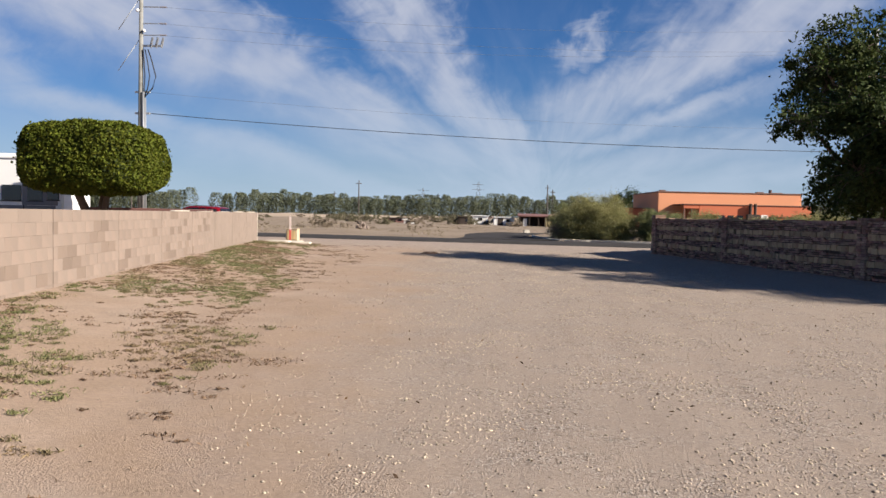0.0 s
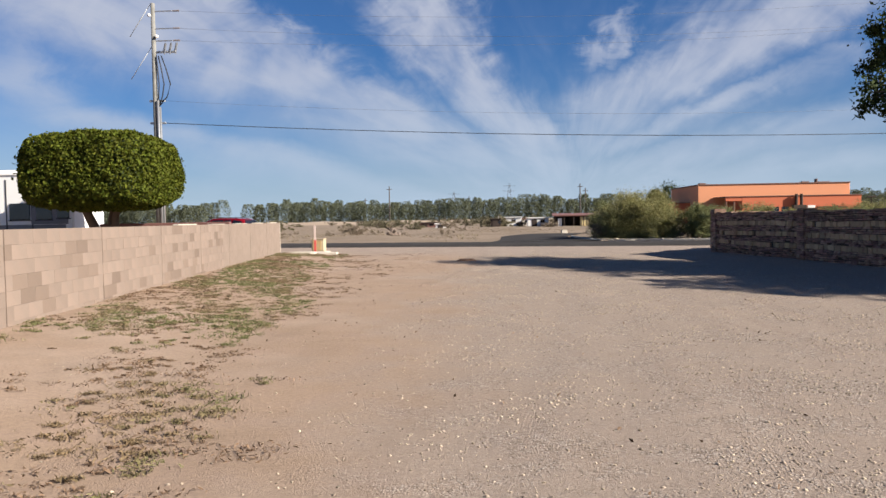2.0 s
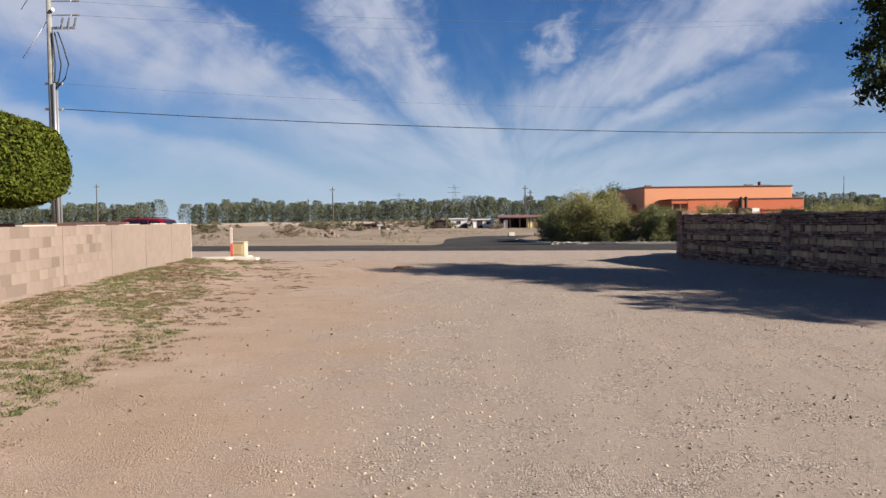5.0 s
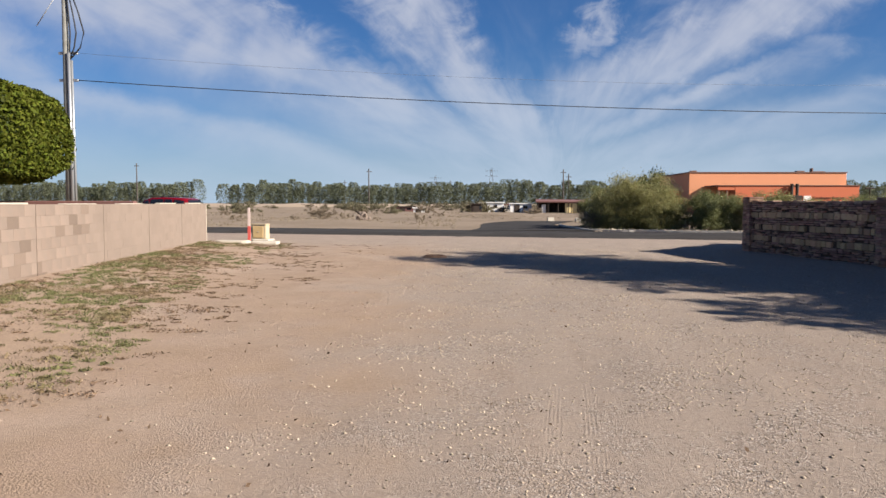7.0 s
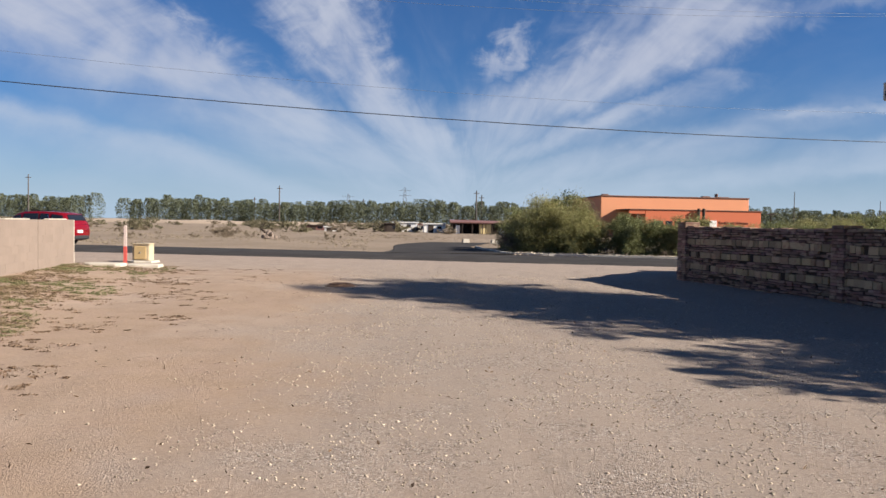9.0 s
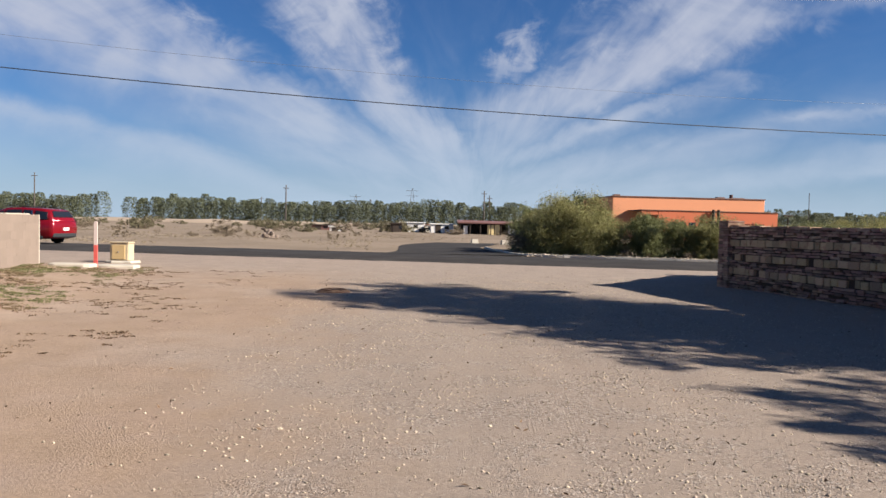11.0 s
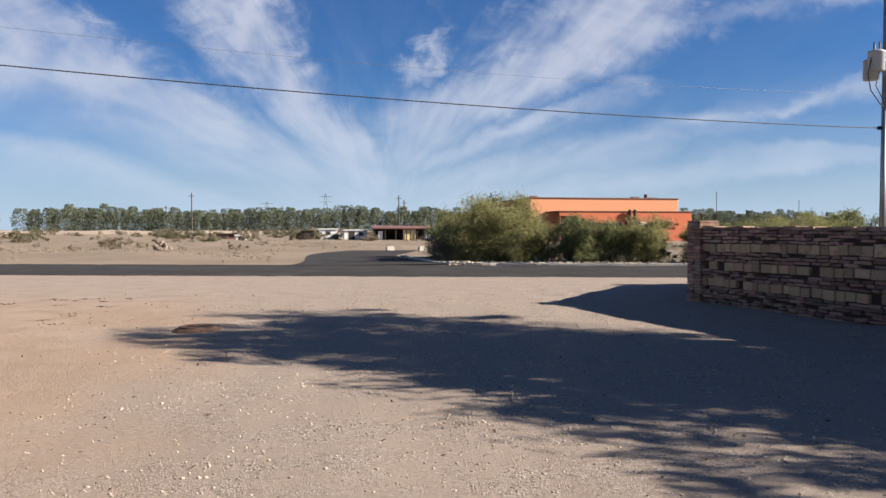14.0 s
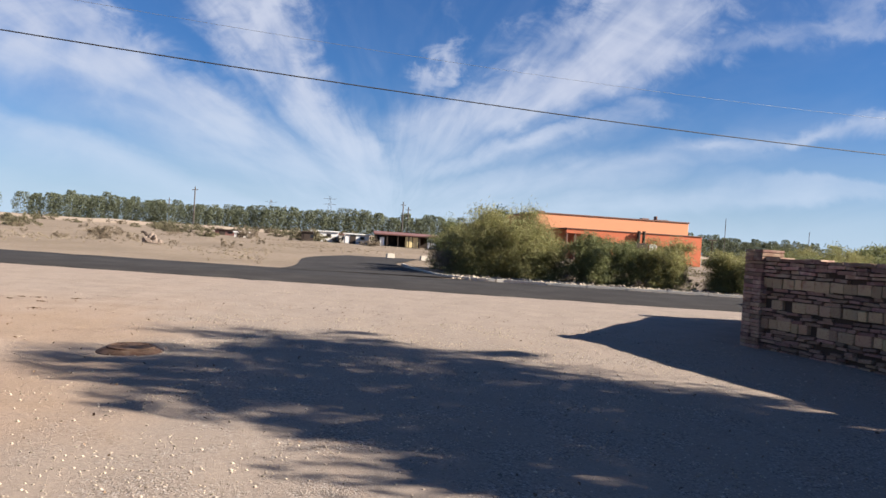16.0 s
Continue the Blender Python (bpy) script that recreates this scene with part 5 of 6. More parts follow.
# ---- utility box, post, slabs, manhole ----
def utility_corner():
    px, py = -6.88, 31.2
    t = thing("marker_post", pose(px, py, gz(px, py) - 0.03), "thin plastic marker post, faded red below and white above", "marker post")
    bm = bmesh.new()
    loft(bm, [[(-w, -0.022, z), (w, -0.022, z), (w, 0.022, z), (-w, 0.022, z)] for w, z in ((0.046, 0), (0.044, 0.62))])
    part("lower_sleeve", bm, POST_RED, t)
    bm = bmesh.new()
    loft(bm, [[(-w, -0.018, z), (w, -0.018, z), (w, 0.018, z), (-w, 0.018, z)] for w, z in ((0.042, 0.62), (0.04, 1.2), (0.026, 1.235))])
    part("upper_sleeve", bm, POST_WHITE, t)
    bx, by = -7.7, 35.5
    for x, y, w, d, a in ((-6.61, 32.16, 1.1, 0.75, 6), (-7.36, 30.87, 1.25, 0.7, -5), (bx + 0.05, by - 0.1, 0.95, 0.8, 0)):
        s = thing("concrete_slab", pose(x, y, gz(x, y) - 0.03, 0, 0, a), "broken pale concrete slab lying on the dirt", "concrete slab", "slabs by the utility box")
        bm = bmesh.new()
        rng = random.Random(int(x * 10))
        ring = []
        for k in range(14):
            an = k * math.tau / 14
            r = rng.uniform(0.86, 1.08)
            ring.append((w / 2 * r * math.copysign(abs(math.cos(an)) ** 0.6, math.cos(an)), d / 2 * r * math.copysign(abs(math.sin(an)) ** 0.6, math.sin(an))))
        loft(bm, [[(q[0], q[1], 0) for q in ring], [(q[0], q[1], 0.075) for q in ring], [(q[0] * 0.95, q[1] * 0.94, 0.1) for q in ring]])
        part("slab", bm, CONCRETE, s)
    b = thing("utility_box", pose(bx, by, gz(bx, by) + 0.06, 0, 0, -6), "tan metal utility pedestal with a yellowed door", "utility box")
    b.scale = (1.0, 1.0, 0.98)
    part("body", box(bmesh.new(), -0.29, -0.2, 0, 0.29, 0.24, 0.56, 0.02, seg=2), BOX_TAN, b)
    part("lid", box(bmesh.new(), -0.31, -0.22, 0.56, 0.31, 0.26, 0.61, 0.015, seg=2), BOX_TAN, b)
    dr = part("door", box(bmesh.new(), -0.22, -0.225, 0.06, 0.2, -0.2, 0.51, 0.008), BOX_YELLOW, b, "yellowed door panel")
    part("latch", box(bmesh.new(), -0.03, -0.24, 0.27, 0.01, -0.225, 0.31, 0.004), GALV, dr)
    part("plinth", box(bmesh.new(), -0.4, -0.32, -0.12, 0.42, 0.34, 0.0, 0.02), CONCRETE, b)
    m = thing("manhole", pose(-0.42, 26.75, gz(-0.42, 26.75)), "rusty round manhole cover on a raised collar", "manhole")
    m.scale = (0.8, 0.8, 0.8)
    bm = bmesh.new()
    rng = random.Random(3)
    prof = [(0.5, -0.03), (0.45, 0.0), (0.4, 0.028), (0.365, 0.045), (0.345, 0.045)]
    wob = [rng.uniform(0.9, 1.12) for _ in range(28)]
    loft(bm, [[(r * (1 + (wob[k] - 1) * (r - 0.4)) * math.cos(k * math.tau / 28), r * (1 + (wob[k] - 1) * (r - 0.4)) * math.sin(k * math.tau / 28), z) for k in range(28)] for r, z in prof])
    part("collar", bm, RUST, m, smooth=True)
    bm = bmesh.new()
    loft(bm, [[(r * math.cos(k * math.tau / 32), r * math.sin(k * math.tau / 32), z) for k in range(32)] for r, z in ((0.335, 0.03), (0.335, 0.065), (0.32, 0.072), (0.28, 0.072), (0.275, 0.064), (0.05, 0.067))])
    lid = part("cover", bm, RUST, m)
    ring = bmesh.new()
    for k in range(8):
        a = k * math.tau / 8
        box(ring, -0.1, -0.012, 0.065, 0.1, 0.012, 0.072, 0.002, m=pose(0.2 * math.cos(a), 0.2 * math.sin(a), 0, 0, 0, math.degrees(a)))
    part("tread_ribs", ring, RUST, lid)


utility_corner()


# ---- cars ----
def car(name, m, L, W, H, paint, sedan, label):
    """A car along x with its nose at -x: lofted body, cabin, glass, wheels, lamps and trim."""
    t = thing(name, m, label, "car")
    hw = W / 2
    if sedan:
        prof = [(-.5, .34, .58, .80), (-.485, .24, .66, .88), (-.40, .20, .74, .97), (-.24, .19, .86, 1.0), (-.1, .18, .92, 1.0), (.15, .18, .95, 1.0), (.33, .2, .98, 1.0), (.45, .26, 1.0, .95), (.49, .34, .96, .88), (.5, .42, .86, .82)]
        cab = [(-.21, .90, .90), (-.08, 1.32, .74), (.02, H, .70), (.15, H - 0.01, .70), (.28, 1.26, .72), (.40, 1.0, .84)]
    else:
        prof = [(-.5, .40, .84, .80), (-.49, .28, .98, .88), (-.42, .24, 1.06, .97), (-.30, .23, 1.12, 1.0), (-.2, .22, 1.16, 1.0), (.1, .22, 1.18, 1.0), (.35, .24, 1.20, 1.0), (.46, .30, 1.20, .97), (.492, .38, 1.14, .92), (.5, .46, 1.0, .88)]
        cab = [(-.225, 1.12, .92), (-.10, 1.62, .76), (-.02, H - .03, .73), (.14, H, .72), (.36, H - .05, .72), (.44, H - .14, .74), (.488, 1.2, .86)]
    rings = []
    for fx, z0, z1, w in prof:
        y = hw * w
        zs = z0 + (z1 - z0) * 0.55
        rings.append([(fx * L, s * yy, z) for s, yy, z in ((-1, y * .9, z0), (-1, y * .98, z0 + .1), (-1, y, zs), (-1, y * .96, z1 - .1), (-1, y * .86, z1), (1, y * .86, z1), (1, y * .96, z1 - .1), (1, y, zs), (1, y * .98, z0 + .1), (1, y * .9, z0))])
    part("body", loft(bmesh.new(), rings), paint, t, smooth=True)
    belt = .88 if sedan else 1.08
    rings = []
    for fx, z, w in cab:
        yb, yr = hw * (.93 if abs(fx) < .38 else .88), hw * w
        rings.append([(fx * L, -yb, belt), (fx * L, -yr, z - .06), (fx * L, -yr * .86, z), (fx * L, yr * .86, z), (fx * L, yr, z - .06), (fx * L, yb, belt)])
    part("cabin", loft(bmesh.new(), rings), paint, t, smooth=True)

    def at_side(s, fx, k, out=0.028):
        """A place on the cabin's side: k from the belt (0) to the roof (1)."""
        fs = [c[0] for c in cab]
        z = np.interp(fx, fs, [c[1] for c in cab]) - .06
        yr = hw * np.interp(fx, fs, [c[2] for c in cab])
        yb = hw * np.interp(abs(fx), (.38, .4), (.93, .88))
        return Vector((fx * L, s * (yb + (yr - yb) * k + out), belt + (z - belt) * k))

    panes = ((-.145, -.02, -.08), (-.005, .13, -.005), (.145, .26, .145)) if sedan else ((-.165, -.03, -.095), (-.01, .16, -.01), (.175, .275, .175), (.30, .43, .30))
    for s in (-1, 1):
        for i, (x0, x1, xt) in enumerate(panes):
            x1t = x1 - (.05 if (sedan and i == 2) else 0.012)
            zt = .92
            q = [at_side(s, x0, .24), at_side(s, x1, .24), at_side(s, x1t, zt), at_side(s, xt, zt)]
            bm = bmesh.new()
            inn = [p - Vector((0, s * 0.03, 0)) for p in q]
            loft(bm, [q, inn])
            part("side_window", bm, GLASS_DARK, t)
        a, b = panes[0][0] - .004, (panes[2][1] if not sedan else panes[2][1]) + .006
        line("window_trim", [at_side(s, a + (b - a) * k / 8, .19, .034) for k in range(9)] + [at_side(s, b - .01, .6, .034), at_side(s, b - .03, .93, .034)], 0.014, CHROME, t, seg=5)
        bm = bmesh.new()
        box(bm, -.34 * L, s * hw * .985 - .02, .24, .40 * L, s * hw * .985 + .02, .40, .015)
        part("sill_cladding", bm, TRIM_BLACK, t)
        part("sill_strip", box(bmesh.new(), -.2 * L, s * hw - .01, .43, .22 * L, s * hw + .012, .46, .005), CHROME, t)
        for hx in (-.03, .16):
            part("door_handle", box(bmesh.new(), hx * L, s * hw * .985 - .01, belt - .12, hx * L + .2, s * hw * .985 + .03, belt - .08, .01), CHROME, t)
        for sx in (-.155, -.01, .165):
            part("door_seam", box(bmesh.new(), sx * L, s * hw - .012, .42, sx * L + .012, s * hw + .004, belt - .2, .002), TRIM_BLACK, t)
        mir = part("mirror", box(bmesh.new(), -.15 * L, s * hw * 1.0, belt + .02, -.15 * L + .18, s * hw * 1.0 + s * .2, belt + .2, .04) if s > 0 else box(bmesh.new(), -.15 * L, -hw - .2, belt + .02, -.15 * L + .18, -hw, belt + .2, .04), paint, t)
        part("tail_lamp", box(bmesh.new(), .455 * L, s * hw * .62 - .2, belt - .2, .497 * L, s * hw * .62 + .2, belt - .04, .04), LAMP_RED, t)
        part("head_lamp", box(bmesh.new(), -.492 * L, s * hw * .68 - .2, prof[1][2] - .2, -.44 * L, s * hw * .68 + .2, prof[1][2] - .06, .04), LAMP_CLEAR, t)
        r = .33 if sedan else .385
        for wx in (-.30 if not sedan else -.31, .285 if not sedan else .27):
            px = wx * L
            bm = bmesh.new()
            ring = []
            for k in range(15):
                an = math.pi * (k - 0.6) / 12.8
                ring.append((px + (r + .085) * math.cos(an), r + (r + .085) * math.sin(an)))
            ring = [(x, max(.2, z)) for x, z in ring]
            loft(bm, [[(x, s * (hw - .16), z) for x, z in ring], [(x, s * (hw + .012), z) for x, z in ring]])
            part("wheel_arch", bm, TRIM_BLACK, t)
            wh = rod(bmesh.new(), (px, s * (hw - .2), r), (px, s * (hw + .018), r), r, r, 28)
            bmesh.ops.bevel(wh, geom=[e for e in wh.edges if e.is_boundary or len(e.link_faces) == 2 and any(len(f.verts) > 8 for f in e.link_faces)], offset=.03, segments=2, affect="EDGES")
            tyre = part("tyre", wh, RUBBER, t)
            bm = bmesh.new()
            for k in range(10):
                a = k * math.tau / 10
                box(bm, .06, s * (hw + .02) - .01, -.026, r * .68, s * (hw + .02) + .012, .026, .006, m=Matrix.Translation((px, 0, r)) @ Matrix.Rotation(a, 4, "Y"))
            rod(bm, (px, s * (hw + .01), r), (px, s * (hw + .035), r), .07, .06, 12)
            n = 28
            loft(bm, [[(px + q * math.cos(k * math.tau / n), s * (hw + o), r + q * math.sin(k * math.tau / n)) for k in range(n)] for q, o in ((r * .74, .005), (r * .74, .03), (r * .66, .03), (r * .64, .012))], close=False)
            part("rim", bm, CHROME, tyre)
    for fx0, fx1, z, nm in ((cab[0][0], cab[1][0], 0, "windscreen"), (cab[-1][0], cab[-2][0], 0, "rear_window")):
        zs = [np.interp(f, [c[0] for c in cab], [c[1] for c in cab]) for f in (fx0, fx1)]
        lo, hi = .25, .9
        x0, x1 = (fx0 + (fx1 - fx0) * lo) * L, (fx0 + (fx1 - fx0) * hi) * L
        z0, z1 = zs[0] + (zs[1] - zs[0]) * lo, zs[0] + (zs[1] - zs[0]) * hi
        o = Vector((-.02 if nm == "windscreen" else .02, 0, .025))
        q = [Vector((x0, -hw * .72, z0)) + o, Vector((x0, hw * .72, z0)) + o, Vector((x1, hw * .6, z1)) + o, Vector((x1, -hw * .6, z1)) + o]
        part(nm, loft(bmesh.new(), [q, [p - o * 1.4 for p in q]]), GLASS_DARK, t)
    part("grille", box(bmesh.new(), -.503 * L, -hw * .5, .5, -.492 * L, hw * .5, prof[0][2] - .06, .01), TRIM_BLACK, t)
    part("rear_bumper", box(bmesh.new(), .46 * L, -hw * .86, .34, .503 * L, hw * .86, .56, .04), TRIM_BLACK, t)
    part("number_plate", box(bmesh.new(), .5 * L, -.2, .68, .512 * L, .2, .82, .005), RV_WHITE, t)
    if not sedan:
        for s in (-1, 1):
            line("roof_rail", [(-.08 * L, s * hw * .6, H - .02), (-.04 * L, s * hw * .62, H + .05), (.3 * L, s * hw * .62, H + .03), (.34 * L, s * hw * .6, H - .03)], .018, TRIM_BLACK, t)
    return t


ROAD_TURN = -math.degrees(math.atan(0.245))
CAR_X = -17.8
car("suv", pose(CAR_X, 45.9 - 0.245 * CAR_X, 0.03, 0, 0, ROAD_TURN), 5.15, 1.98, 1.78, RED_PAINT, False, "dark red sport utility vehicle on the asphalt road")
car("sedan", pose(19.0, 42.6 - 0.245 * 19.0, 0.02, 0, 0, ROAD_TURN + 180), 4.85, 1.84, 1.46, BLACK_PAINT, True, "black four-door sedan on the road behind the rubble wall")


# ---- walls, piece by piece ----
def block_wall():
    """Concrete block wall in bays of 3.2 m; the pieces along the near stretch are objects, the rest one mesh."""
    rng = random.Random(77)
    y_end, y_start, top = 31.54, -14.0, 1.45
    ang = math.degrees(math.atan(0.118))
    base = pose(left_line(y_end), y_end, 0, 0, 0, ang)     # local -y runs back along the wall, +x faces the drive
    w = thing("wall_west", base, "tan concrete block wall with patchy darker blocks", "wall", kind="structure")
    L = (y_end - y_start) * math.hypot(1, 0.118)
    core = box(bmesh.new(), -0.15, -L, -0.1, -0.05, -0.004, top - 0.012)
    for b in range(int(L / 3.2) + 1):
        box(core, -0.196, -min(L, (b + 1) * 3.2) + 0.016, -0.1, -0.0045, -b * 3.2 - 0.016, top - 0.013)
    part("mortar_core", core, MORTAR, w)
    shapes = {}

    def block_mesh(ln, k):
        key = (round(ln, 3), k)
        if key not in shapes:
            bm = box(bmesh.new(), -0.2, -ln / 2, -0.0993, 0.0, ln / 2, 0.0993, 0.0018)
            r = random.Random(k * 7 + int(ln * 100))
            for v in bm.verts:
                v.co.x += r.uniform(-0.002, 0.002)
            me = bpy.data.meshes.new("block")
            bm.to_mesh(me)
            bm.free()
            me.materials.append(BLOCK_DARK if k == 0 else BLOCK)
            shapes[key] = me
        return shapes[key]

    joined = bmesh.new()
    count = 0
    bay = 3.2
    for c in range(7):
        z = 0.1 + 0.2 * c + 0.05
        b = 0
        while b * bay < L - 0.1:
            s0 = b * bay + 0.014
            s1 = min(L, (b + 1) * bay) - 0.014
            s = s0
            first = True
            while s < s1 - 0.03:
                ln = 0.2 if first and c % 2 else 0.4
                first = False
                ln = min(ln, s1 - s)
                mid = -(s + ln / 2)
                off = rng.uniform(-0.002, 0.002)
                gap = rng.choice((0.0005, 0.001, 0.003))
                y_here = y_end + mid * math.cos(radians(ang))
                if 4.5 < y_here < 21.3 and count < 300:
                    ob = new("block", block_mesh(ln - gap, rng.randrange(7)))
                    ob.parent = w
                    ob.matrix_basis = pose(off, mid, z)
                    count += 1
                else:
                    box(joined, -0.2 + off, mid - (ln - gap) / 2, z - 0.0993, off, mid + (ln - gap) / 2, z + 0.0993)
                s += ln
            b += 1
    far = part("block_courses", joined, BLOCK_FAR, w)
    far["kind"] = "stuff"
    # pale end edge and thin cap
    part("end_return", box(bmesh.new(), -0.205, -0.012, 0.0, 0.006, 0.028, top, 0.006), CONCRETE, w)
    for k in range(5):
        a = 0.6 + 3.1 * k
        part("cap_mortar", box(bmesh.new(), -0.16, -a - 1.6, top - 0.002, -0.03, -a, top + rng.uniform(0.012, 0.03), 0.006), CONCRETE, w)


block_wall()


def rubble_wall(base, L, label, name, near, seed, pillars):
    """Courses of thin fired brick between courses of cut stone, laid rough. Local -y runs along the wall, -x faces the drive."""
    rng = random.Random(seed)
    w = thing(name, base, label, "wall", kind="structure")
    top = 1.52
    part("mortar_core", box(bmesh.new(), 0.055, -L, -0.1, 0.245, 0, top - 0.03), DARK_MORTAR, w)
    courses = []
    z = -0.02
    plan = ["t"] * 7 + ["s"] + ["t"] * 3 + ["s"] + ["t"] * 3 + ["s"] + ["t"] * 5
    for k in plan:
        h = 0.052 if k == "t" else 0.165
        courses.append((z, h, k))
        z += h + 0.012
    scale = top / z
    thin, thick = bmesh.new(), bmesh.new()
    meshes = {}

    def rough_mesh(kind, n):
        if (kind, n) not in meshes:
            r = random.Random(n + (50 if kind == "s" else 0))
            bm = box(bmesh.new(), -0.5, -0.5, -0.5, 0.5, 0.5, 0.5, 0.06)
            for v in bm.verts:
                v.co += Vector((r.uniform(-.05, .05), r.uniform(-.05, .05), r.uniform(-.08, .08))) * (1 if kind == "t" else 0.45)
            me = bpy.data.meshes.new("brick" if kind == "t" else "stone")
            bm.to_mesh(me)
            bm.free()
            me.materials.append(ADOBE if kind == "t" else STONE)
            meshes[(kind, n)] = me
        return meshes[(kind, n)]

    count = 0
    for z, h, k in courses:
        z, h = z * scale, h * scale
        s = rng.uniform(0, 0.1)
        while s < L - 0.05:
            ln = min(rng.uniform(0.16, 0.36) if k == "t" else rng.choice((0.15, 0.19, 0.21, 0.24, 0.29)), L - s)
            if rng.random() > (0.06 if k == "t" else 0.02):
                out = rng.uniform(-0.022, 0.026) if k == "t" else rng.uniform(-0.014, 0.02)
                hh = h * (rng.uniform(0.72, 1.12) if k == "t" else rng.uniform(0.92, 1.04))
                tilt = rng.uniform(-3, 3) if k == "t" else rng.uniform(-1.5, 1.5)
                m = pose(0.06 - out, -(s + ln / 2), z + h / 2 + 0.01 + rng.uniform(-0.008, 0.008) + 0.012 * math.sin(s * 0.9 + z * 5), tilt, 0, rng.uniform(-2, 2)) @ Matrix.Diagonal((0.14, ln - (rng.uniform(0.012, 0.045) if k == "t" else rng.uniform(0.008, 0.02)), hh, 1))
                if s < near and count < 300:
                    ob = new("brick" if k == "t" else "stone", rough_mesh(k, rng.randrange(6)))
                    ob.parent = w
                    ob.matrix_basis = m
                    count += 1
                else:
                    bm = thin if k == "t" else thick
                    vs = bmesh.ops.create_cube(bm, size=1.0)["verts"]
                    for v in vs:
                        v.co += Vector((rng.uniform(-.05, .05), rng.uniform(-.05, .05), rng.uniform(-.08, .08))) * (1 if k == "t" else 0.45)
                    bmesh.ops.transform(bm, matrix=m, verts=vs)
            s += ln
    part("brick_courses", thin, ADOBE_FAR, w)["kind"] = "stuff"
    part("stone_courses", thick, STONE_FAR, w)["kind"] = "stuff"
    # rough cap of mortar and brick
    cap = bmesh.new()
    s = 0.0
    while s < L:
        ln = rng.uniform(0.2, 0.5)
        box(cap, 0.0 + rng.uniform(-.02, .02), -min(L, s + ln), top - 0.035, 0.27 + rng.uniform(-.02, .02), -s - 0.01, top + rng.uniform(0.0, 0.035), 0.008)
        s += ln
    part("cap_bricks", cap, ADOBE_FAR, w)["kind"] = "stuff"
    back = bmesh.new()
    for z, h, k in courses:
        box(back, 0.246, -L, z * scale + 0.012, 0.275, -0.01, (z + h) * scale)
    part("back_courses", back, ADOBE_FAR, w)["kind"] = "stuff"
    for s, ht, wd in pillars:
        bm = bmesh.new()
        z = -0.05
        while z < ht - 0.03:
            h = rng.uniform(0.05, 0.075)
            n = rng.choice((1, 2, 2))
            for q in range(n):
                a = -wd / 2 + wd * q / n
                e = rng.uniform(-.022, .022)
                box(bm, -0.07 + e, -s + a + 0.006, z, 0.36 + rng.uniform(-.02, .02), -s + a + wd / n - 0.006 + (e if q == n - 1 else 0), min(ht, z + h - 0.006), 0.008)
            z += h
        p = part("pillar", bm, ADOBE_FAR, w, "rough brick pillar standing proud of the wall")
        part("pillar_core", box(bmesh.new(), -0.03, -s - wd / 2 + 0.03, -0.1, 0.33, -s + wd / 2 - 0.03, ht - 0.04), DARK_MORTAR, p)
    return w


R_ANG = math.degrees(math.atan(0.15))
rubble_wall(pose(right_line(28.6), 28.6, 0.02, 0, 0, R_ANG), 42.0, "rubble wall of thin fired bricks and cut stone courses", "wall_east", 5.6, 5,
            [(-0.1, 1.66, 0.42), (5.7, 1.62, 0.36), (12.5, 1.62, 0.36), (19.1, 1.62, 0.36)])
rubble_wall(pose(9.02, 28.78, 0.02, 0, 0, 140.7), 5.5, "rubble wall running off slantwise to the road side", "wall_northeast", 0, 6, [])
rubble_wall(pose(12.4, 33.3, 0.02, 0, 0, 81.5), 12.0, "rubble wall along the verge of the road", "wall_north", 0, 8, [(-0.1, 1.6, 0.36)])


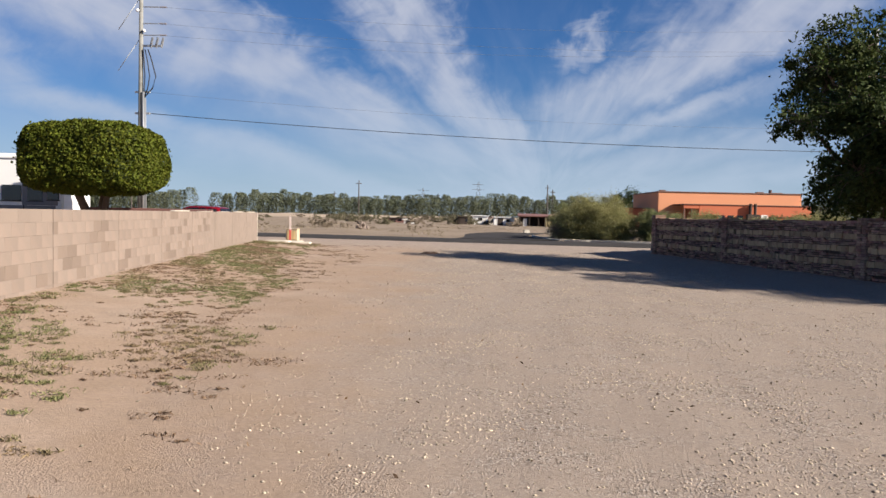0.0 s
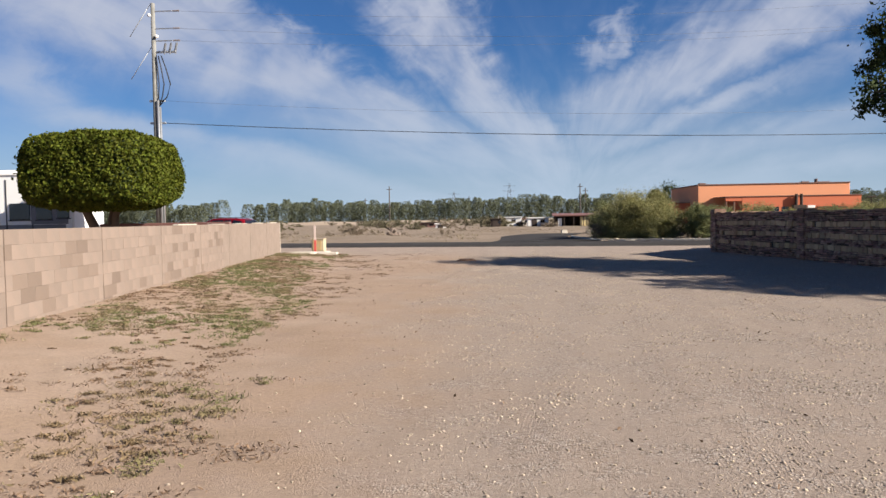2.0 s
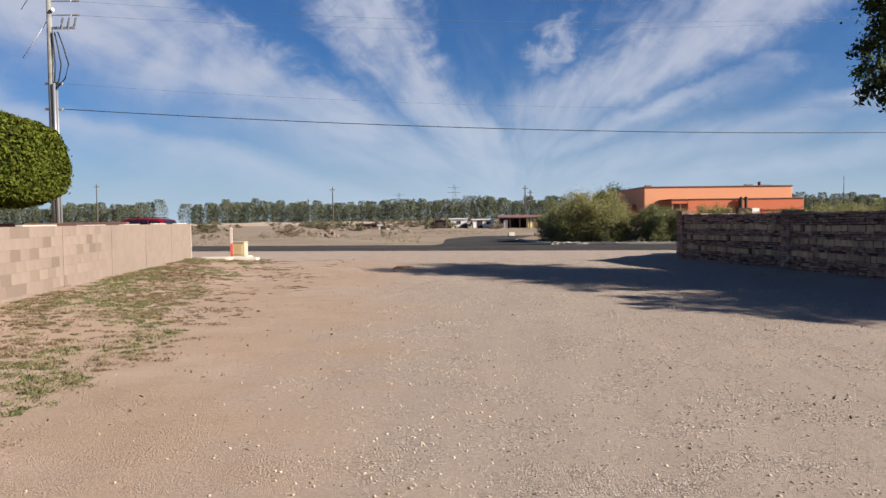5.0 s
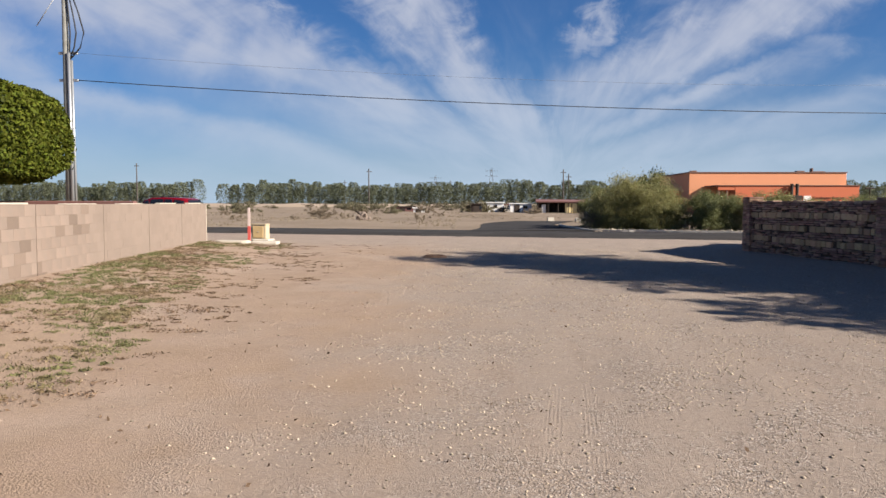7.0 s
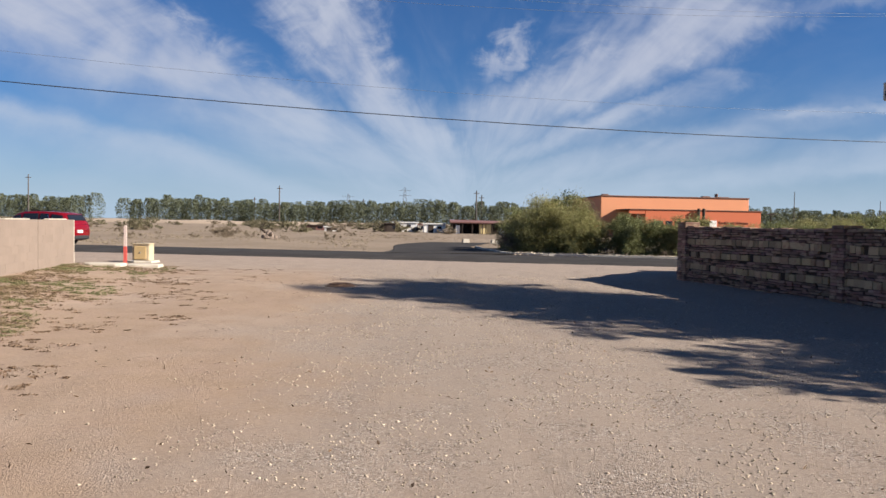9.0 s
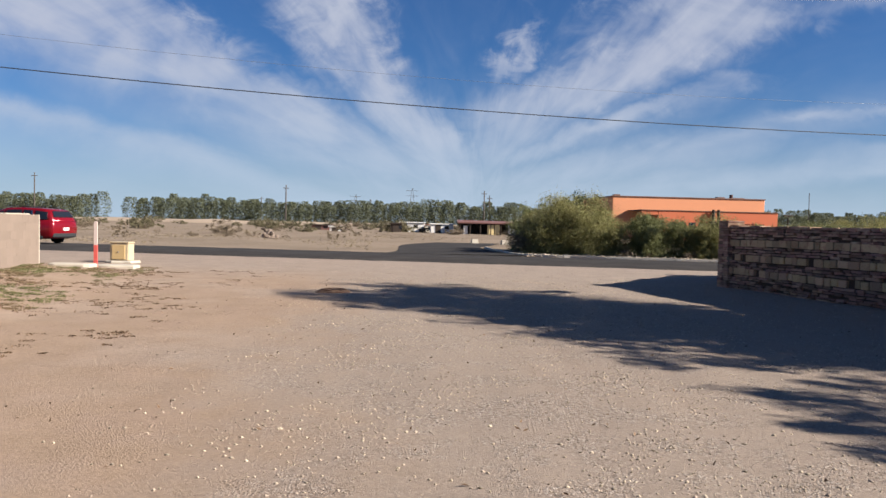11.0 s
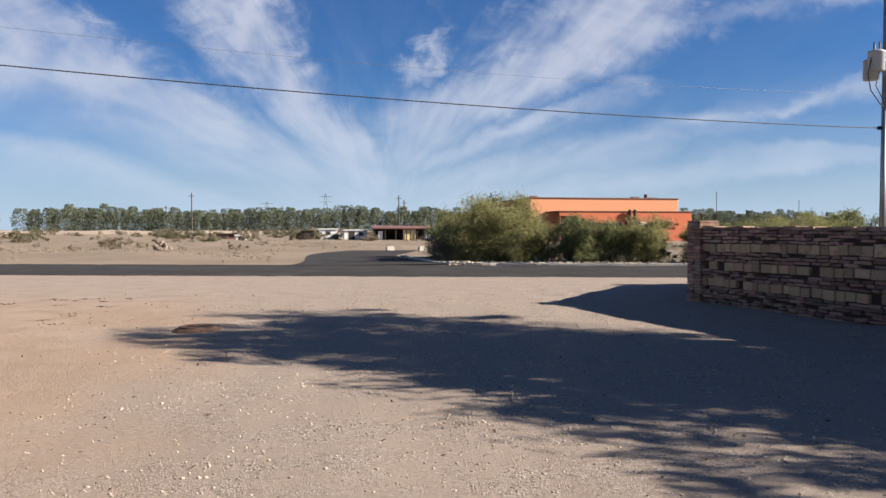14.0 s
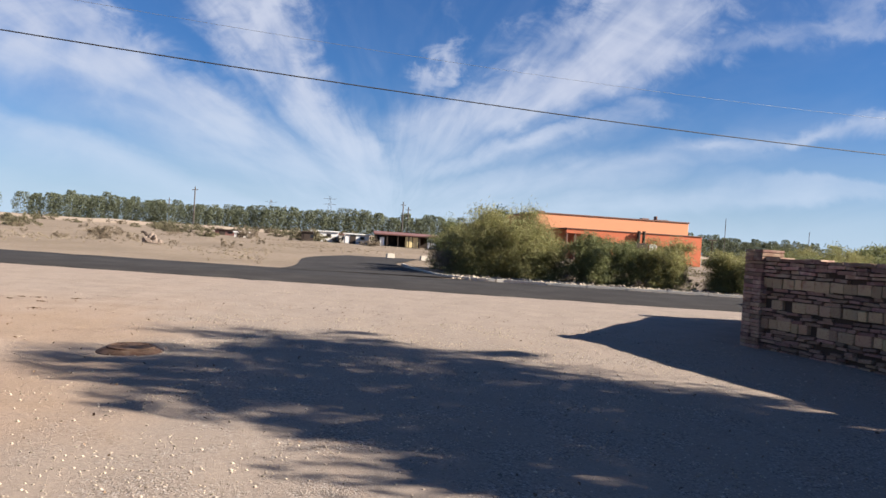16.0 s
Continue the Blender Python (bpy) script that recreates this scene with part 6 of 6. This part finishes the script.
# ---- loose ground cover ----
def loose_ground():
    rng = np.random.default_rng(201)
    # pebbles of the drive, lying in drifts
    n = 300000
    y = -1 + 39 * rng.uniform(size=n) ** 1.25
    x = rng.normal(3.0, 3.4, n)
    drift = np.sin(2.9 * x + 1.3 * np.sin(1.7 * y)) + np.sin(2.3 * y + 1.9 * np.sin(1.1 * x + 2)) + 0.8 * np.sin(6.1 * x - 3.7 * y + 1) + rng.normal(0, 0.7, n)
    keep = (x > left_line(y) + 0.5) & (x < right_line(y) - 0.1)
    keep &= rng.uniform(size=n) < np.where(drift > 0.55, 0.72, 0.12)
    keep &= rng.uniform(size=n) < np.where(x < -1.0, 0.12, 1.0)
    keep &= rng.uniform(size=n) < np.where(y > 31, 0.3, 1.0)
    x, y = x[keep], y[keep]
    V, F = stones(rng, np.stack([x, y, ground_z(x, y) + 0.001], 1), 0.003, 0.017)
    tagged(leafy("gravel", V, F, PEBBLE), "pale loose pebbles scattered over the dirt drive", "gravel", kind="stuff")
    # low weeds by the block wall, in flat clumps
    n = 6200
    y = -2 + 35 * rng.uniform(size=n) ** 1.25
    x = left_line(y) + np.abs(rng.normal(0, np.where(y < 9, 3.4, 2.4), n)) + 0.12
    patch = np.sin(1.1 * x + 0.4 * y) + np.sin(0.9 * y - 0.6 * x + 2) + 0.9 * np.sin(3.7 * x + 1.9 * y) + rng.normal(0, 0.9, n)
    keep = (patch > 0.0) & (x < np.where(y < 7, -1.7, -2.7)) & ((y < 15) | (x < left_line(y) + 2.8))
    x, y = x[keep], y[keep]
    m = 46
    size = np.repeat(0.03 + 0.10 * rng.uniform(size=len(x)) ** 2, m)[:, None]
    pos = np.repeat(np.stack([x, y, ground_z(x, y) + 0.012], 1), m, 0)
    pos += rng.normal(size=pos.shape) * np.concatenate([size, size * 0.8, size * 0.09], 1)
    V, F = cards(rng, pos, 0.045, 0.010, np.tile((0, 0, 1.0), (len(pos), 1)), 0.75)
    tagged(leafy("grass", V, F, GRASS), "sparse low green and brown weeds along the block wall", "grass", kind="stuff")
    # dead leaves and twigs, in small heaps
    n = 4200
    y = -1.5 + 34 * rng.uniform(size=n) ** 1.15
    x = left_line(y) + np.abs(rng.normal(0, np.where(y < 9, 3.6, 2.4), n)) + 0.1
    keep = (x < np.where(y < 7, -1.1, -2.4)) & (np.sin(1.9 * x + 0.8 * y + 1) + np.sin(1.5 * y - x) + 0.8 * np.sin(4.3 * y + 1.7 * x) + rng.normal(0, 0.8, n) > 0.25)
    x, y = x[keep], y[keep]
    m = 24
    size = np.repeat(0.02 + 0.09 * rng.uniform(size=len(x)) ** 2, m)[:, None]
    pos = np.repeat(np.stack([x, y, ground_z(x, y) + 0.008], 1), m, 0)
    pos += rng.normal(size=pos.shape) * np.concatenate([size * 1.2, size * 0.7, size * 0.06], 1)
    V, F = cards(rng, pos, 0.040, 0.013, np.tile((0, 0, 1.0), (len(pos), 1)), 0.4)
    tagged(leafy("leaf_litter", V, F, LITTER), "brown dead leaves and weed scraps on the dirt", "leaf litter", kind="stuff")
    n = 900
    y = rng.uniform(0, 34, n)
    x = rng.uniform(-3, 8, n)
    V, F = cards(rng, np.stack([x, y, ground_z(x, y) + 0.008], 1), 0.042, 0.018, np.tile((0, 0, 1.0), (n, 1)), 0.4)
    tagged(leafy("leaf_litter", V, F, LITTER), "scattered dark leaf scraps over the gravel", "leaf litter", kind="stuff")


loose_ground()
